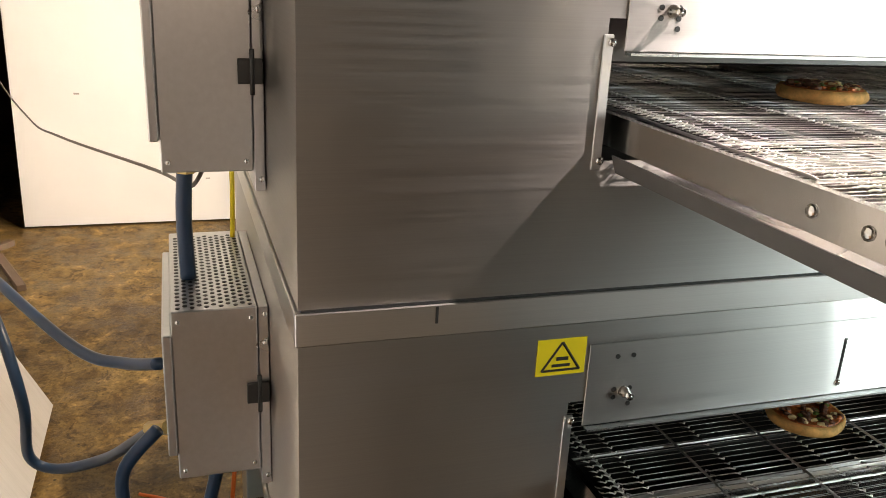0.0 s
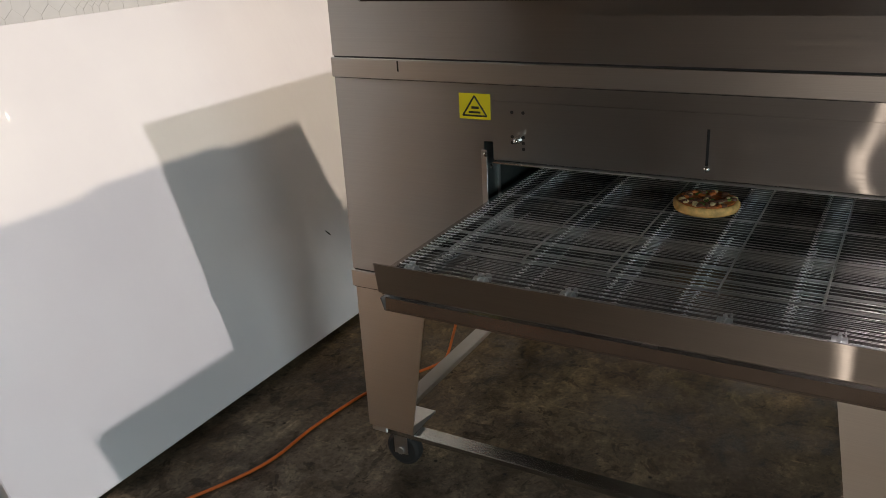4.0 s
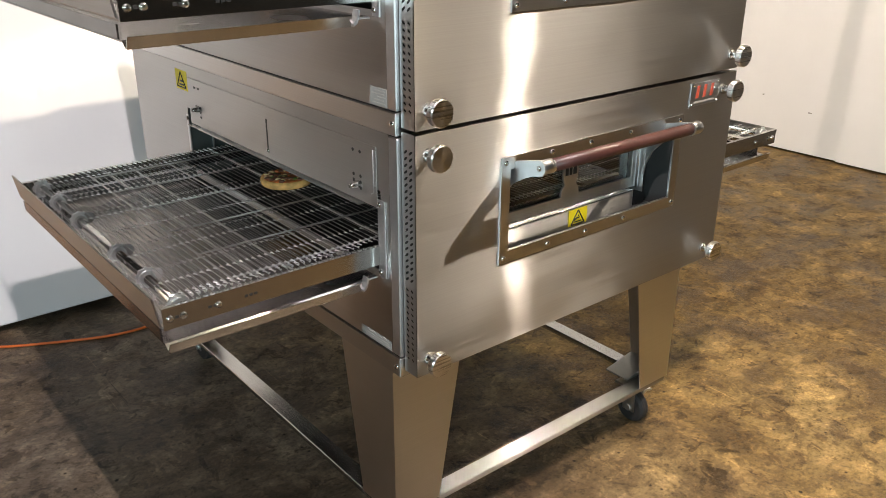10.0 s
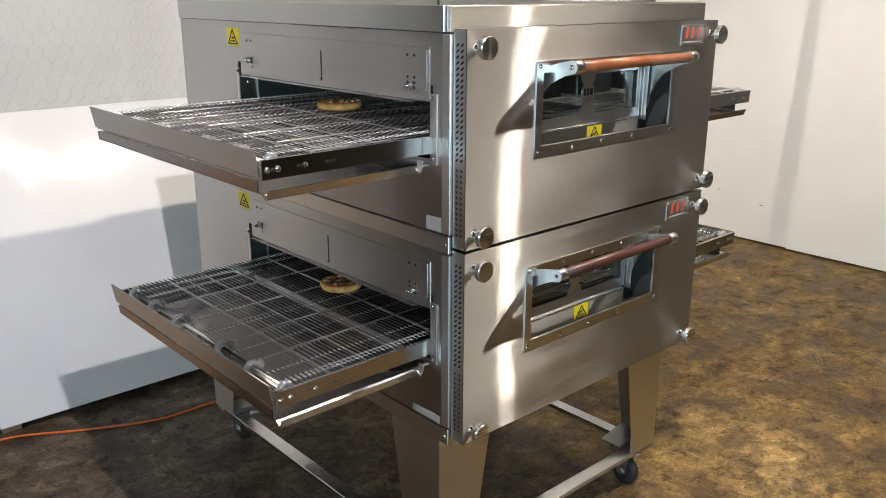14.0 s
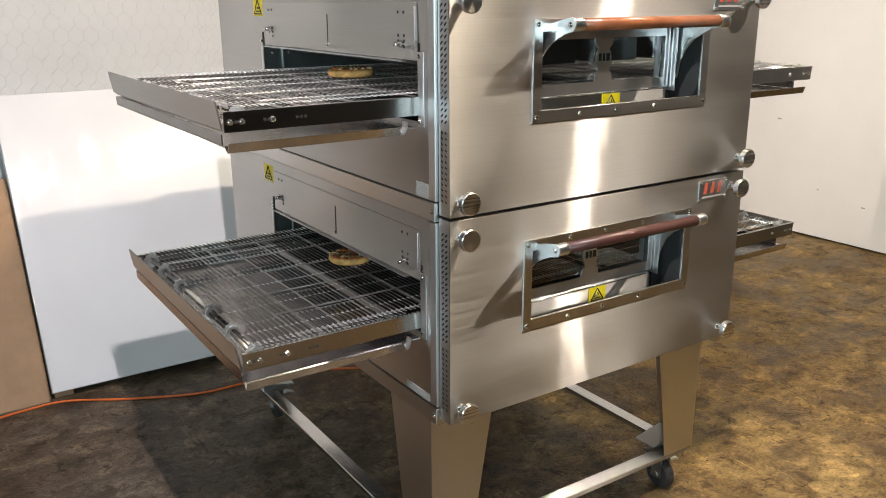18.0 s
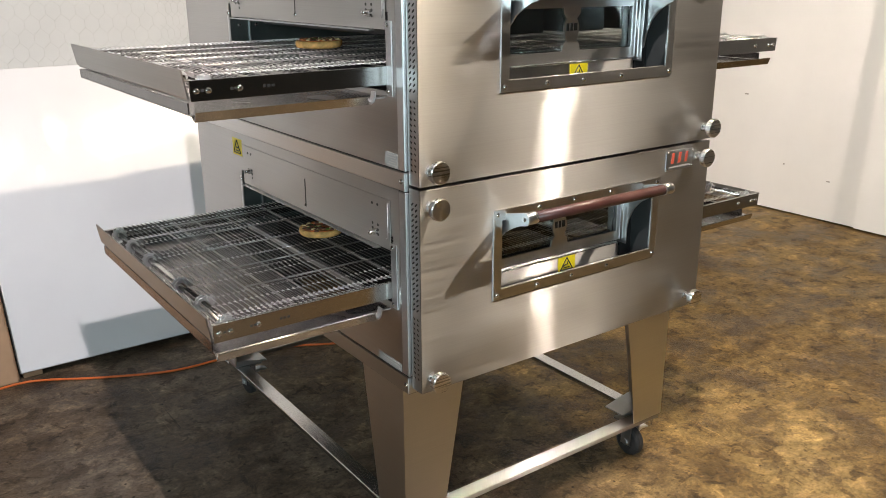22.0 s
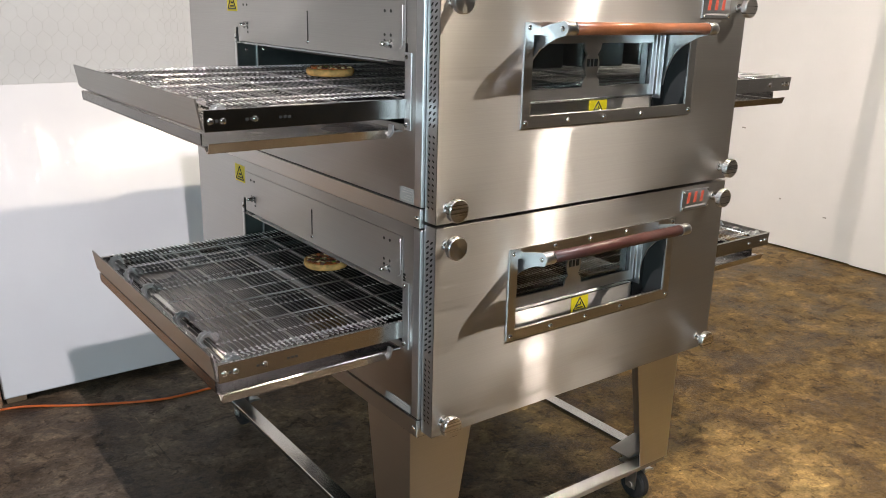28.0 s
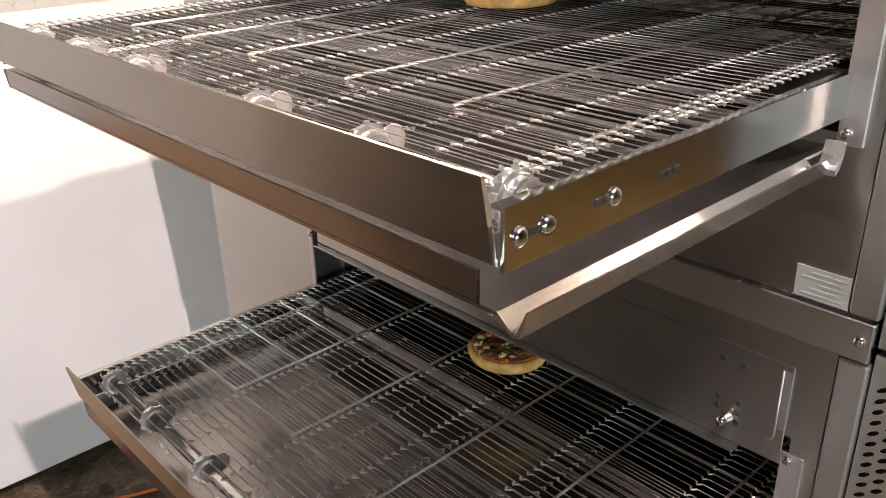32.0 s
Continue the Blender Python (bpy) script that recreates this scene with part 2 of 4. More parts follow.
def concrete():
    """Old brown-stained concrete: sharp-edged stains, mottling, dark specks, pale scratches."""
    m, nodes, links, p = material("stained_concrete")
    v = coords(nodes, links)

    def strokes(turn, scale, shift, detail=2.0):
        mp = nodes.new("ShaderNodeMapping")
        mp.inputs["Rotation"].default_value, mp.inputs["Scale"].default_value = (0, 0, radians(turn)), scale
        mp.inputs["Location"].default_value = (shift, shift, 0)
        links.new(v, mp.inputs[0])
        return noise_of(nodes, links, mp.outputs[0], 1.0, detail, 0.5 if detail < 3 else 0.64)

    def patches(scale, twist, shift):
        """Ragged islands: noise whose contours are pulled about."""
        mp = nodes.new("ShaderNodeMapping")
        mp.inputs["Location"].default_value = (shift, -shift, 0)
        links.new(v, mp.inputs[0])
        n = nodes.new("ShaderNodeTexNoise")
        n.inputs["Scale"].default_value, n.inputs["Detail"].default_value, n.inputs["Roughness"].default_value = scale, 12.0, 0.66
        n.inputs["Distortion"].default_value = twist
        links.new(mp.outputs[0], n.inputs["Vector"])
        return n.outputs[0]

    def spots(scale):
        n = nodes.new("ShaderNodeTexVoronoi")
        n.inputs["Scale"].default_value = scale
        links.new(v, n.inputs["Vector"])
        return n.outputs["Distance"]

    big = noise_of(nodes, links, v, 1.1, 6.0, 0.62)
    stain = noise_of(nodes, links, v, 4.5, 15.0, 0.62)
    wear = noise_of(nodes, links, coords(nodes, links, (1.0, 1.7, 1.0)), 7.0, 15.0, 0.72)
    mid = noise_of(nodes, links, v, 22.0, 10.0, 0.70)
    small = noise_of(nodes, links, v, 75.0, 6.0, 0.7)
    one = (1.0, 1.0, 1.0)
    layers = (
        (stain, 0.7, [(0.36, (0.42, 0.38, 0.34)), (0.415, (0.52, 0.48, 0.44)), (0.445, (0.80, 0.77, 0.74)), (0.50, (0.96, 0.95, 0.94)), (0.535, one), (0.56, (1.10, 1.10, 1.10)), (0.64, (1.18, 1.18, 1.19))]),
        (wear, 1.0, [(0.38, (0.60, 0.57, 0.54)), (0.45, (0.88, 0.87, 0.86)), (0.53, one), (0.575, (1.10, 1.10, 1.10)), (0.615, (1.35, 1.35, 1.38)), (0.70, (1.55, 1.55, 1.58))]),
        (mid, 0.9, [(0.36, (0.50, 0.48, 0.46)), (0.43, (0.82, 0.81, 0.80)), (0.48, one), (0.57, (1.08, 1.08, 1.08)), (0.63, (1.30, 1.30, 1.31))]),
        (small, 0.8, [(0.34, (0.42, 0.40, 0.39)), (0.45, (0.90, 0.89, 0.88)), (0.56, (1.10, 1.10, 1.10)), (0.66, (1.40, 1.40, 1.40))]),
        (patches(6.5, 0.5, 2.0), 1.0, [(0.36, (0.52, 0.48, 0.45)), (0.405, (0.62, 0.58, 0.55)), (0.42, (0.92, 0.91, 0.90)), (0.5, one), (0.555, (1.02, 1.02, 1.02)), (0.568, (1.42, 1.41, 1.38)), (0.68, (1.55, 1.54, 1.50))]),
        (patches(15.0, 0.7, 7.0), 1.0, [(0.36, (0.42, 0.39, 0.37)), (0.405, (0.58, 0.55, 0.52)), (0.415, one), (0.585, one), (0.595, (1.36, 1.35, 1.33)), (0.70, (1.48, 1.47, 1.45))]),
        (strokes(35, (85.0, 1.9, 1.0), 3.0), 0.85, [(0.0, one), (0.735, one), (0.755, (2.1, 2.05, 2.0))]),
        (strokes(-62, (95.0, 1.6, 1.0), 9.0), 0.85, [(0.0, one), (0.745, one), (0.765, (2.0, 1.95, 1.9))]),
        (strokes(8, (60.0, 1.0, 1.0), 5.0), 0.85, [(0.0, one), (0.74, one), (0.765, (0.30, 0.28, 0.26))]),
        (spots(9.0), 1.0, [(0.035, (0.10, 0.09, 0.08)), (0.060, one)]),
        (spots(15.0), 1.0, [(0.045, (0.16, 0.14, 0.13)), (0.085, one)]),
        (spots(41.0), 0.8, [(0.07, (0.35, 0.32, 0.30)), (0.13, one)]),
    )
    gold = ramp_of(nodes, links, big, [(0.33, (0.082, 0.050, 0.018)), (0.45, (0.126, 0.080, 0.029)), (0.56, (0.164, 0.108, 0.041)), (0.70, (0.202, 0.139, 0.057))])
    grey = ramp_of(nodes, links, big, [(0.33, (0.064, 0.042, 0.026)), (0.46, (0.100, 0.074, 0.050)), (0.56, (0.126, 0.101, 0.076)), (0.70, (0.160, 0.134, 0.104))])
    # the west side is painted greyer and darker for its cooler, dimmer light
    sep = nodes.new("ShaderNodeSeparateXYZ")
    links.new(v, sep.inputs[0])
    side = nodes.new("ShaderNodeMath")
    side.operation = "MULTIPLY_ADD"
    side.inputs[1].default_value = 1.6
    links.new(big, side.inputs[0])
    links.new(sep.outputs[0], side.inputs[2])
    span = nodes.new("ShaderNodeMapRange")
    span.inputs[1].default_value, span.inputs[2].default_value = 0.9, 1.9
    links.new(side.outputs[0], span.inputs[0])
    base = nodes.new("ShaderNodeMix")
    base.data_type = "RGBA"
    links.new(span.outputs[0], base.inputs[0])
    links.new(grey.outputs[0], base.inputs[6])
    links.new(gold.outputs[0], base.inputs[7])
    col = base.outputs[2]
    for source, amount, stops in layers:
        col = multiply(nodes, links, col, ramp_of(nodes, links, source, stops).outputs[0], amount)
    links.new(col, p.inputs["Base Color"])
    r = ramp_of(nodes, links, stain, [(0.40, (0.36, 0.36, 0.36)), (0.58, (0.62, 0.62, 0.62))])
    links.new(r.outputs[0], p.inputs["Roughness"])
    p.inputs["Specular IOR Level"].default_value = 0.22
    b1 = bump_of(nodes, links, small, 0.5, 0.003, p)
    b2 = nodes.new("ShaderNodeBump")
    b2.inputs["Strength"].default_value, b2.inputs["Distance"].default_value = 0.5, 0.006
    links.new(mid, b2.inputs["Height"])
    links.new(b2.outputs[0], b1.inputs["Normal"])
    return m


def wrapped_foam():
    """White foam board in glossy clear film with creases."""
    m, nodes, links, p = material("film_wrapped_foam")
    v = coords(nodes, links)
    tone = noise_of(nodes, links, v, 2.5, 4.0, 0.5)
    r = ramp_of(nodes, links, tone, [(0.35, (0.64, 0.635, 0.655)), (0.65, (0.68, 0.68, 0.695))])
    links.new(r.outputs[0], p.inputs["Base Color"])
    p.inputs["Roughness"].default_value = 0.45
    p.inputs["Coat Weight"].default_value, p.inputs["Coat Roughness"].default_value = 0.75, 0.09
    creases = noise_of(nodes, links, coords(nodes, links, (8.0, 2.0, 1.1)), 2.2, 5.0, 0.58)
    swell = noise_of(nodes, links, coords(nodes, links, (1.5, 1.0, 0.7)), 1.6, 2.0, 0.5)
    b = nodes.new("ShaderNodeBump")
    b.inputs["Strength"].default_value, b.inputs["Distance"].default_value = 0.16, 0.03
    links.new(creases, b.inputs["Height"])
    b2 = nodes.new("ShaderNodeBump")
    b2.inputs["Strength"].default_value, b2.inputs["Distance"].default_value = 0.25, 0.10
    links.new(swell, b2.inputs["Height"])
    links.new(b.outputs[0], b2.inputs["Normal"])
    links.new(b2.outputs[0], p.inputs["Coat Normal"])
    return m


FOAM = wrapped_foam()
CONCRETE = concrete()


# ---- mesh tools ----
def thing(name, origin, label, category, group="", kind=""):
    ob = new(name)
    ob.location = origin
    ob.empty_display_size = 0.1
    return tagged(ob, label, category, group, kind)


def origin_of(ob):
    while ob.parent:
        ob = ob.parent
    return Vector(ob.location)


def part(name, bm, mat, parent=None, label="", smooth=False, kind=""):
    me = bpy.data.meshes.new(name)
    if parent:
        bmesh.ops.translate(bm, verts=bm.verts, vec=-origin_of(parent))
    bmesh.ops.recalc_face_normals(bm, faces=bm.faces)
    for f in bm.faces:
        f.smooth = smooth
    bm.to_mesh(me)
    bm.free()
    me.materials.append(mat)
    ob = new(name, me)
    ob.parent = parent
    return tagged(ob, label, kind=kind)


def structure(name, bm, mat, label, category):
    return tagged(part(name, bm, mat), label, category, kind="structure")


def box(bm, x0, x1, y0, y1, z0, z1, bevel=0.0):
    vs = [bm.verts.new((x, y, z)) for x in (x0, x1) for y in (y0, y1) for z in (z0, z1)]
    fs = [bm.faces.new([vs[i] for i in q]) for q in ((0, 1, 3, 2), (4, 6, 7, 5), (0, 4, 5, 1), (2, 3, 7, 6), (0, 2, 6, 4), (1, 5, 7, 3))]
    if bevel:
        es = list({e for f in fs for e in f.edges})
        bmesh.ops.bevel(bm, geom=es, offset=bevel, segments=1, affect="EDGES")
    return bm


def ring(bm, axis, outer, inner, lo, hi):
    """A flat frame: outer and inner (a0, a1, b0, b1) in the two other axes, thick from lo to hi along axis."""
    def at(a, b, h):
        v = [a, b]
        v.insert(axis, h)
        return bm.verts.new(v)
    def loop(r, h):
        return [at(r[i], r[j], h) for i, j in ((0, 2), (1, 2), (1, 3), (0, 3))]
    ol, il, oh, ih = loop(outer, lo), loop(inner, lo), loop(outer, hi), loop(inner, hi)
    for k in range(4):
        n = (k + 1) % 4
        for q in ((ol[k], ol[n], il[n], il[k]), (oh[k], ih[k], ih[n], oh[n]), (ol[k], oh[k], oh[n], ol[n]), (il[k], il[n], ih[n], ih[k])):
            bm.faces.new(q)
    return bm


def boxes(*rows, bevel=0.0):
    bm = bmesh.new()
    for r in rows:
        box(bm, *r, bevel=bevel)
    return bm


def prism(bm, outline, axis, lo, hi):
    """An outline in the two other axes, drawn out along axis (0, 1, 2) from lo to hi."""
    def at(p, h):
        v = list(p)
        v.insert(axis, h)
        return v
    a = [bm.verts.new(at(p, lo)) for p in outline]
    b = [bm.verts.new(at(p, hi)) for p in outline]
    n = len(outline)
    bm.faces.new(a)
    bm.faces.new(b[::-1])
    for i in range(n):
        bm.faces.new((a[i], a[(i + 1) % n], b[(i + 1) % n], b[i]))
    return bm


def tube(bm, pts, radius, sides=8, caps=True):
    """A round bar along a line of points."""
    pts = [Vector(p) for p in pts]
    rings, u = [], None
    for i, p in enumerate(pts):
        d = (pts[min(i + 1, len(pts) - 1)] - pts[max(i - 1, 0)]).normalized()
        if u is None:
            u = d.cross(Vector((0, 0, 1)) if abs(d.z) < 0.95 else Vector((1, 0, 0)))
        u = (u - d * u.dot(d)).normalized()
        w = d.cross(u)
        rings.append([bm.verts.new(p + radius * (math.cos(a) * u + math.sin(a) * w)) for a in (2 * math.pi * k / sides for k in range(sides))])
    for r, s in zip(rings, rings[1:]):
        for k in range(sides):
            bm.faces.new((r[k], r[(k + 1) % sides], s[(k + 1) % sides], s[k]))
    if caps:
        bm.faces.new(rings[0])
        bm.faces.new(rings[-1][::-1])
    return bm


def lathe(bm, centre, axis, profile, sides=24):
    """Turns (radius, height) pairs round an axis ('x', 'y' or 'z') through centre."""
    rings = []
    for r, h in profile:
        ring = []
        for k in range(sides):
            a = 2 * math.pi * k / sides
            c, s = r * math.cos(a), r * math.sin(a)
            v = {"x": (h, c, s), "y": (c, h, s), "z": (c, s, h)}[axis]
            ring.append(bm.verts.new(Vector(centre) + Vector(v)))
        rings.append(ring)
    for r, s in zip(rings, rings[1:]):
        for k in range(sides):
            bm.faces.new((r[k], r[(k + 1) % sides], s[(k + 1) % sides], s[k]))
    bm.faces.new(rings[0])
    bm.faces.new(rings[-1][::-1])
    return bm


def smooth_line(pts, steps=6):
    """A flowing line through the points."""
    pts = [Vector(p) for p in pts]
    out = []
    for i in range(len(pts) - 1):
        p0, p1, p2, p3 = pts[max(i - 1, 0)], pts[i], pts[i + 1], pts[min(i + 2, len(pts) - 1)]
        for k in range(steps):
            t = k / steps
            out.append(0.5 * ((2 * p1) + (p2 - p0) * t + (2 * p0 - 5 * p1 + 4 * p2 - p3) * t * t + (3 * p1 - p0 - 3 * p2 + p3) * t ** 3))
    out.append(pts[-1])
    return out


# ---- room ----
structure("floor", boxes((-30, 7, -8, 6, -0.2, 0)), CONCRETE, "stained brown concrete warehouse floor", "floor")
structure("wall_east", boxes((4.10, 4.25, -0.30, 2.30, 0.012, 3.6)), WALL, "white wall panels standing on the floor", "wall")
bm = bmesh.new()
prism(bm, [(3.965, 0.012), (3.985, 0.012), (4.095, 3.0), (4.075, 3.0)], 1, -0.137, 1.083)
tagged(part("wall_board", bm, WALL), "tall white board leaning against the wall", "board")
bm = bmesh.new()
prism(bm, [(3.985, 0.012), (4.005, 0.012), (4.099, 3.0), (4.079, 3.0)], 1, 1.087, 2.285)
end_board = tagged(part("wall_board", bm, WALL), "tall white board at the end of the row against the wall", "board")
for y, z, a, b in ((1.963, 0.742, 0.014, 0.0047), (1.62, 0.32, 0.006, 0.005), (1.30, 0.26, 0.012, 0.004)):
    x = 3.985 + (z - 0.012) * 0.094 / 2.988
    part("scuff", boxes((x - 0.0012, x - 0.0002, y - a, y + a, z - b, z + b), bevel=0.0004), GREYCORD, end_board, "small dark scuff")
structure("wall_north", boxes((-1.9, 3.45, 2.52, 2.65, 0.0, 4.5), (3.45, 4.6, 2.52, 2.65, 1.25, 4.5)), SHEET, "white insulated wall behind wire netting", "wall")
# backing wall added; the darkness beyond the gap is in its colour
structure("wall_back", boxes((3.3, 7, 5.8, 6, 0, 6.4), (6.8, 7, 2.30, 5.8, 0, 6.4)), DARKWALL, "dark backing wall, shade beyond the gap put into its colour", "wall")
# unseen far walls, kept dark for what the steel ends reflect
structure("wall_west", boxes((-30.2, -30, -8, 6, 0, 6.4), (-30, -1.9, 5.8, 6, 0, 6.4), (-1.9, 3.3, 5.8, 6, 0, 6.4)), DARKWALL, "unseen dark walls added to close the far end", "wall")
# unseen walls added; their dull colour dims bounce and the front panel's reflections
structure("wall_southeast", boxes((4.10, 4.25, -8, -0.302, 0, 6.4)), SOUTH, "unseen dull wall added to close the room", "wall")
structure("wall_south", boxes((-30, 7, -8.2, -8, 0, 6.4)), SOUTH, "unseen dull wall added to close the room", "wall")
# unseen ceiling added, coloured dark to keep bounced light low
structure("ceiling", boxes((-30.2, 7, -8.2, 6, 6.4, 6.6)), CEIL, "unseen dark ceiling added to close the room", "ceiling")

# ---- oven deck ----
DECK = Vector((0.5, 0.65, 0.545))
PITCH = 0.498


def window_strip(bm, cells, holes_of, x):
    """A thin plate in the plane of x with a hole in each cell. cells: (y0, y1, z0, z1)."""
    for y0, y1, z0, z1 in cells:
        corners = [(y0, z0), (y1, z0), (y1, z1), (y0, z1)]
        hole = holes_of((y0 + y1) / 2, (z0 + z1) / 2)
        n = len(hole)
        outer = [bm.verts.new((x, *c)) for c in corners]
        inner = [bm.verts.new((x, *h)) for h in hole]
        q = n // 4
        for k in range(4):
            run = [inner[(k * q + j) % n] for j in range(q + 1)]
            bm.faces.new([outer[k]] + run)
            bm.faces.new((outer[k], run[-1], outer[(k + 1) % 4]))
    return bm


def knob(parent, x, z):
    bm = bmesh.new()
    lathe(bm, (x, 0.003, z), "y", [(0.013, 0), (0.012, -0.004), (0.009, -0.010), (0.0085, -0.020), (0.011, -0.026)], 16)
    k = part("knob", bm, CHROME, parent, "turned steel knob", smooth=True)
    bm = bmesh.new()
    lathe(bm, (x, 0.003, z), "y", [(0.012, -0.024), (0.0245, -0.0255), (0.0255, -0.028), (0.0255, -0.038), (0.0235, -0.0405)], 28)
    part("knob_disc", bm, TURNED, k)


def screw(parent, pos, axis, r=0.0055, out=-1):
    bm = bmesh.new()
    lathe(bm, pos, axis, [(r, 0), (r, out * 0.0015), (r * 0.7, out * 0.0035), (r * 0.3, out * 0.0042)], 10)
    part("screw", bm, CHROME, parent, smooth=True)


JOINTS = (0.128, 0.140, 0.195, 0.345, 0.488, 0.595, 0.741, 0.888, 0.926, 0.938)
STRONG = (0.128, 0.195, 0.345, 0.488, 0.595, 0.741, 0.888, 0.938)
SHAFT_Z = 0.805


def belt_wires(ends, pitch=0.0127, r=0.00052):
    """The endless wire belt round both shafts: wires across, each hooked round its neighbour at the joints."""
    x0, x1 = ends
    radius = 0.822 - SHAFT_Z
    line = [(x0 + pitch * k, 0.822, (-1, 0)) for k in range(int((x1 - x0) / pitch))]
    line += [(x0 + 0.02 + pitch * k, 0.786, (1, 0)) for k in range(int((-0.002 - x0) / pitch))]
    for a in (135, 180, 225):
        line.append((x0 + radius * math.cos(radians(a)), SHAFT_Z + radius * math.sin(radians(a)), (0, -1)))
    wires, beads = bmesh.new(), bmesh.new()
    rnd = random.Random(8)
    for x, z, (hx, hz) in line:
        pts = [(x, 0.124, z)]
        sag = rnd.uniform(-0.0004, 0.0004)
        for j in JOINTS:
            edge = j < 0.15 or j > 0.92
            w = 0.0042 if edge else 0.0034
            dx, dz = hx * pitch, hz * pitch
            lift = 0.0020 if z > 0.81 else -0.0020
            pts += [(x, j - w, z + sag), (x + dx * 0.3, j - w * 0.4, z + dz * 0.3 + lift * 0.4), (x + dx * 0.3, j + w * 0.4, z + dz * 0.3 + lift * 0.4), (x, j + w, z + sag)]
            hook = [(x + dx * 0.05, j - w, z + sag), (x + dx * 0.36, j - w * 0.75, z + dz * 0.36 + lift), (x + dx * 0.58, j, z + dz * 0.58 + lift * 0.8), (x + dx * 0.36, j + w * 0.75, z + dz * 0.36 + lift), (x + dx * 0.05, j + w, z + sag)]
            tube(beads, hook, (0.00115 if edge else 0.00105 if j in STRONG else 0.00080) * rnd.uniform(0.85, 1.15), 5, caps=False)
        pts.append((x, 0.946, z))
        tube(wires, pts, r, 5, caps=False)
    return wires, beads


def deck(shift, grip_shift, knob_x):
    """shift: how far the window sits along the front; grip_shift: the handle; knob_x: the outer knobs."""
    d = thing("conveyor_oven", DECK, "brushed stainless steel conveyor oven deck with open tunnel end", "oven", "stacked oven decks")
    zb = 0.545
    # shell
    for x0, x1 in ((0.0, 0.003), (1.007, 1.01)):
        part("end_panel", ring(bmesh.new(), 0, (0.075, 1.345, 0.594, 1.045), (0.105, 0.985, 0.762, 0.93), x0, x1), STEEL, d)
    part("back_panel", boxes((0.003, 1.007, 1.342, 1.345, 0.594, 1.045)), STEEL, d)
    part("base_flange", boxes((-0.004, 1.014, 0.047, 1.349, 0.5485, 0.5905), bevel=0.0015), BAND, d)
    part("seam_gap", boxes((0.0005, 1.0095, 0.052, 1.345, 0.5455, 0.5483), (0.0005, 1.0095, 0.052, 1.3415, 0.5907, 0.5938)), INK, d, "dark open seam of the folded sheets")
    screw(d, (-0.004, 0.058, 0.570), "x", 0.006)
    part("corner_trim", boxes((-0.002, 0.012, 0.046, 0.074, 0.594, 1.043), bevel=0.002), GALV, d)
    part("corner_trim", boxes((0.998, 1.012, 0.046, 0.074, 0.594, 1.043), bevel=0.002), GALV, d)
    part("top_panel", boxes((0.004, 1.006, 0.05, 1.342, 1.036, 1.044)), STEEL_DARK, d)
    for r in ((0.004, 1.006, 0.097, 0.104, 0.70, 0.763), (0.004, 1.006, 0.986, 0.990, 0.70, 1.0)):
        part("tunnel_wall", boxes(r), TUNNEL, d, "bolted steel tunnel side")
    for x in (0.030, 0.083):
        screw(d, (x, 0.986, 0.868), "y", 0.0055)
    part("side_seam", boxes((0.060, 0.063, 0.979, 0.9858, 0.762, 0.934)), GALV, d)
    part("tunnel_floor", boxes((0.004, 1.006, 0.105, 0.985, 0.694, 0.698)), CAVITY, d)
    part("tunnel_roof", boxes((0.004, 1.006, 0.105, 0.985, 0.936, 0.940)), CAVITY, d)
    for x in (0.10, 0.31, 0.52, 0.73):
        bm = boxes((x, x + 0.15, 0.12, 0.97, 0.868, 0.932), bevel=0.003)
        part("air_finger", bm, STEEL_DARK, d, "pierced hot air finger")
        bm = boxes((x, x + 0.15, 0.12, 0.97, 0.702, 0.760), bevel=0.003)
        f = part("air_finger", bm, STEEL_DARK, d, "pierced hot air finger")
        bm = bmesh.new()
        for i in range(4):
            for j in range(16):
                lathe(bm, (x + 0.025 + 0.033 * i, 0.15 + 0.053 * j, 0.760), "z", [(0.007, 0), (0.006, 0.0012)], 6)
        part("jet_plate", bm, BLACK, f, kind="stuff")
    # tunnel flap with slots
    flap = part("baffle", boxes((-0.0028, -0.0012, 0.112, 0.963, 0.893, 1.014), bevel=0.001), STEEL, d, "sheet steel tunnel baffle")
    part("baffle_lip", boxes((-0.014, -0.0012, 0.16, 0.960, 0.889, 0.892)), GALV, flap)
    for y, z0, z1 in ((0.54, 0.918, 0.985),):
        part("slot", boxes((-0.0034, -0.0026, y - 0.0025, y + 0.0025, z0, z1)), INK, flap)
        screw(d, (-0.0028, y, z0 - 0.006), "x")
    bm = tube(bmesh.new(), [(-0.0030, 0.1225, 1.006), (-0.0030, 0.1225, 0.926), (-0.0030, 0.125, 0.920), (-0.0030, 0.131, 0.9175)], 0.0011, 6)
    part("pressed_edge", bm, GALV, flap, "pressed rib along the baffle edge", smooth=True)
    part("edge_flat", boxes((-0.0030, -0.0027, 0.1135, 0.1205, 0.935, 1.006)), GALV, flap)
    for y0, zt in ((0.178, 0.926), (0.908, 0.940)):
        for dy, z in ((0, 0.993), (0.024, 0.993), (0, 0.944), (0.024, 0.944), (0, 0.932), (0.024, 0.932), (0, 0.920)):
            bm = bmesh.new()
            lathe(bm, (-0.0028, y0 + dy - 0.012, z), "x", [(0.0035, 0), (0.0035, -0.0009)], 10)
            part("hole", bm, INK, flap)
        bm = bmesh.new()
        lathe(bm, (-0.0028, y0 - 0.003, zt), "x", [(0.008, 0), (0.008, -0.006), (0.005, -0.012), (0.005, -0.020)], 12)
        part("thumb_screw", bm, CHROME, d, smooth=True)
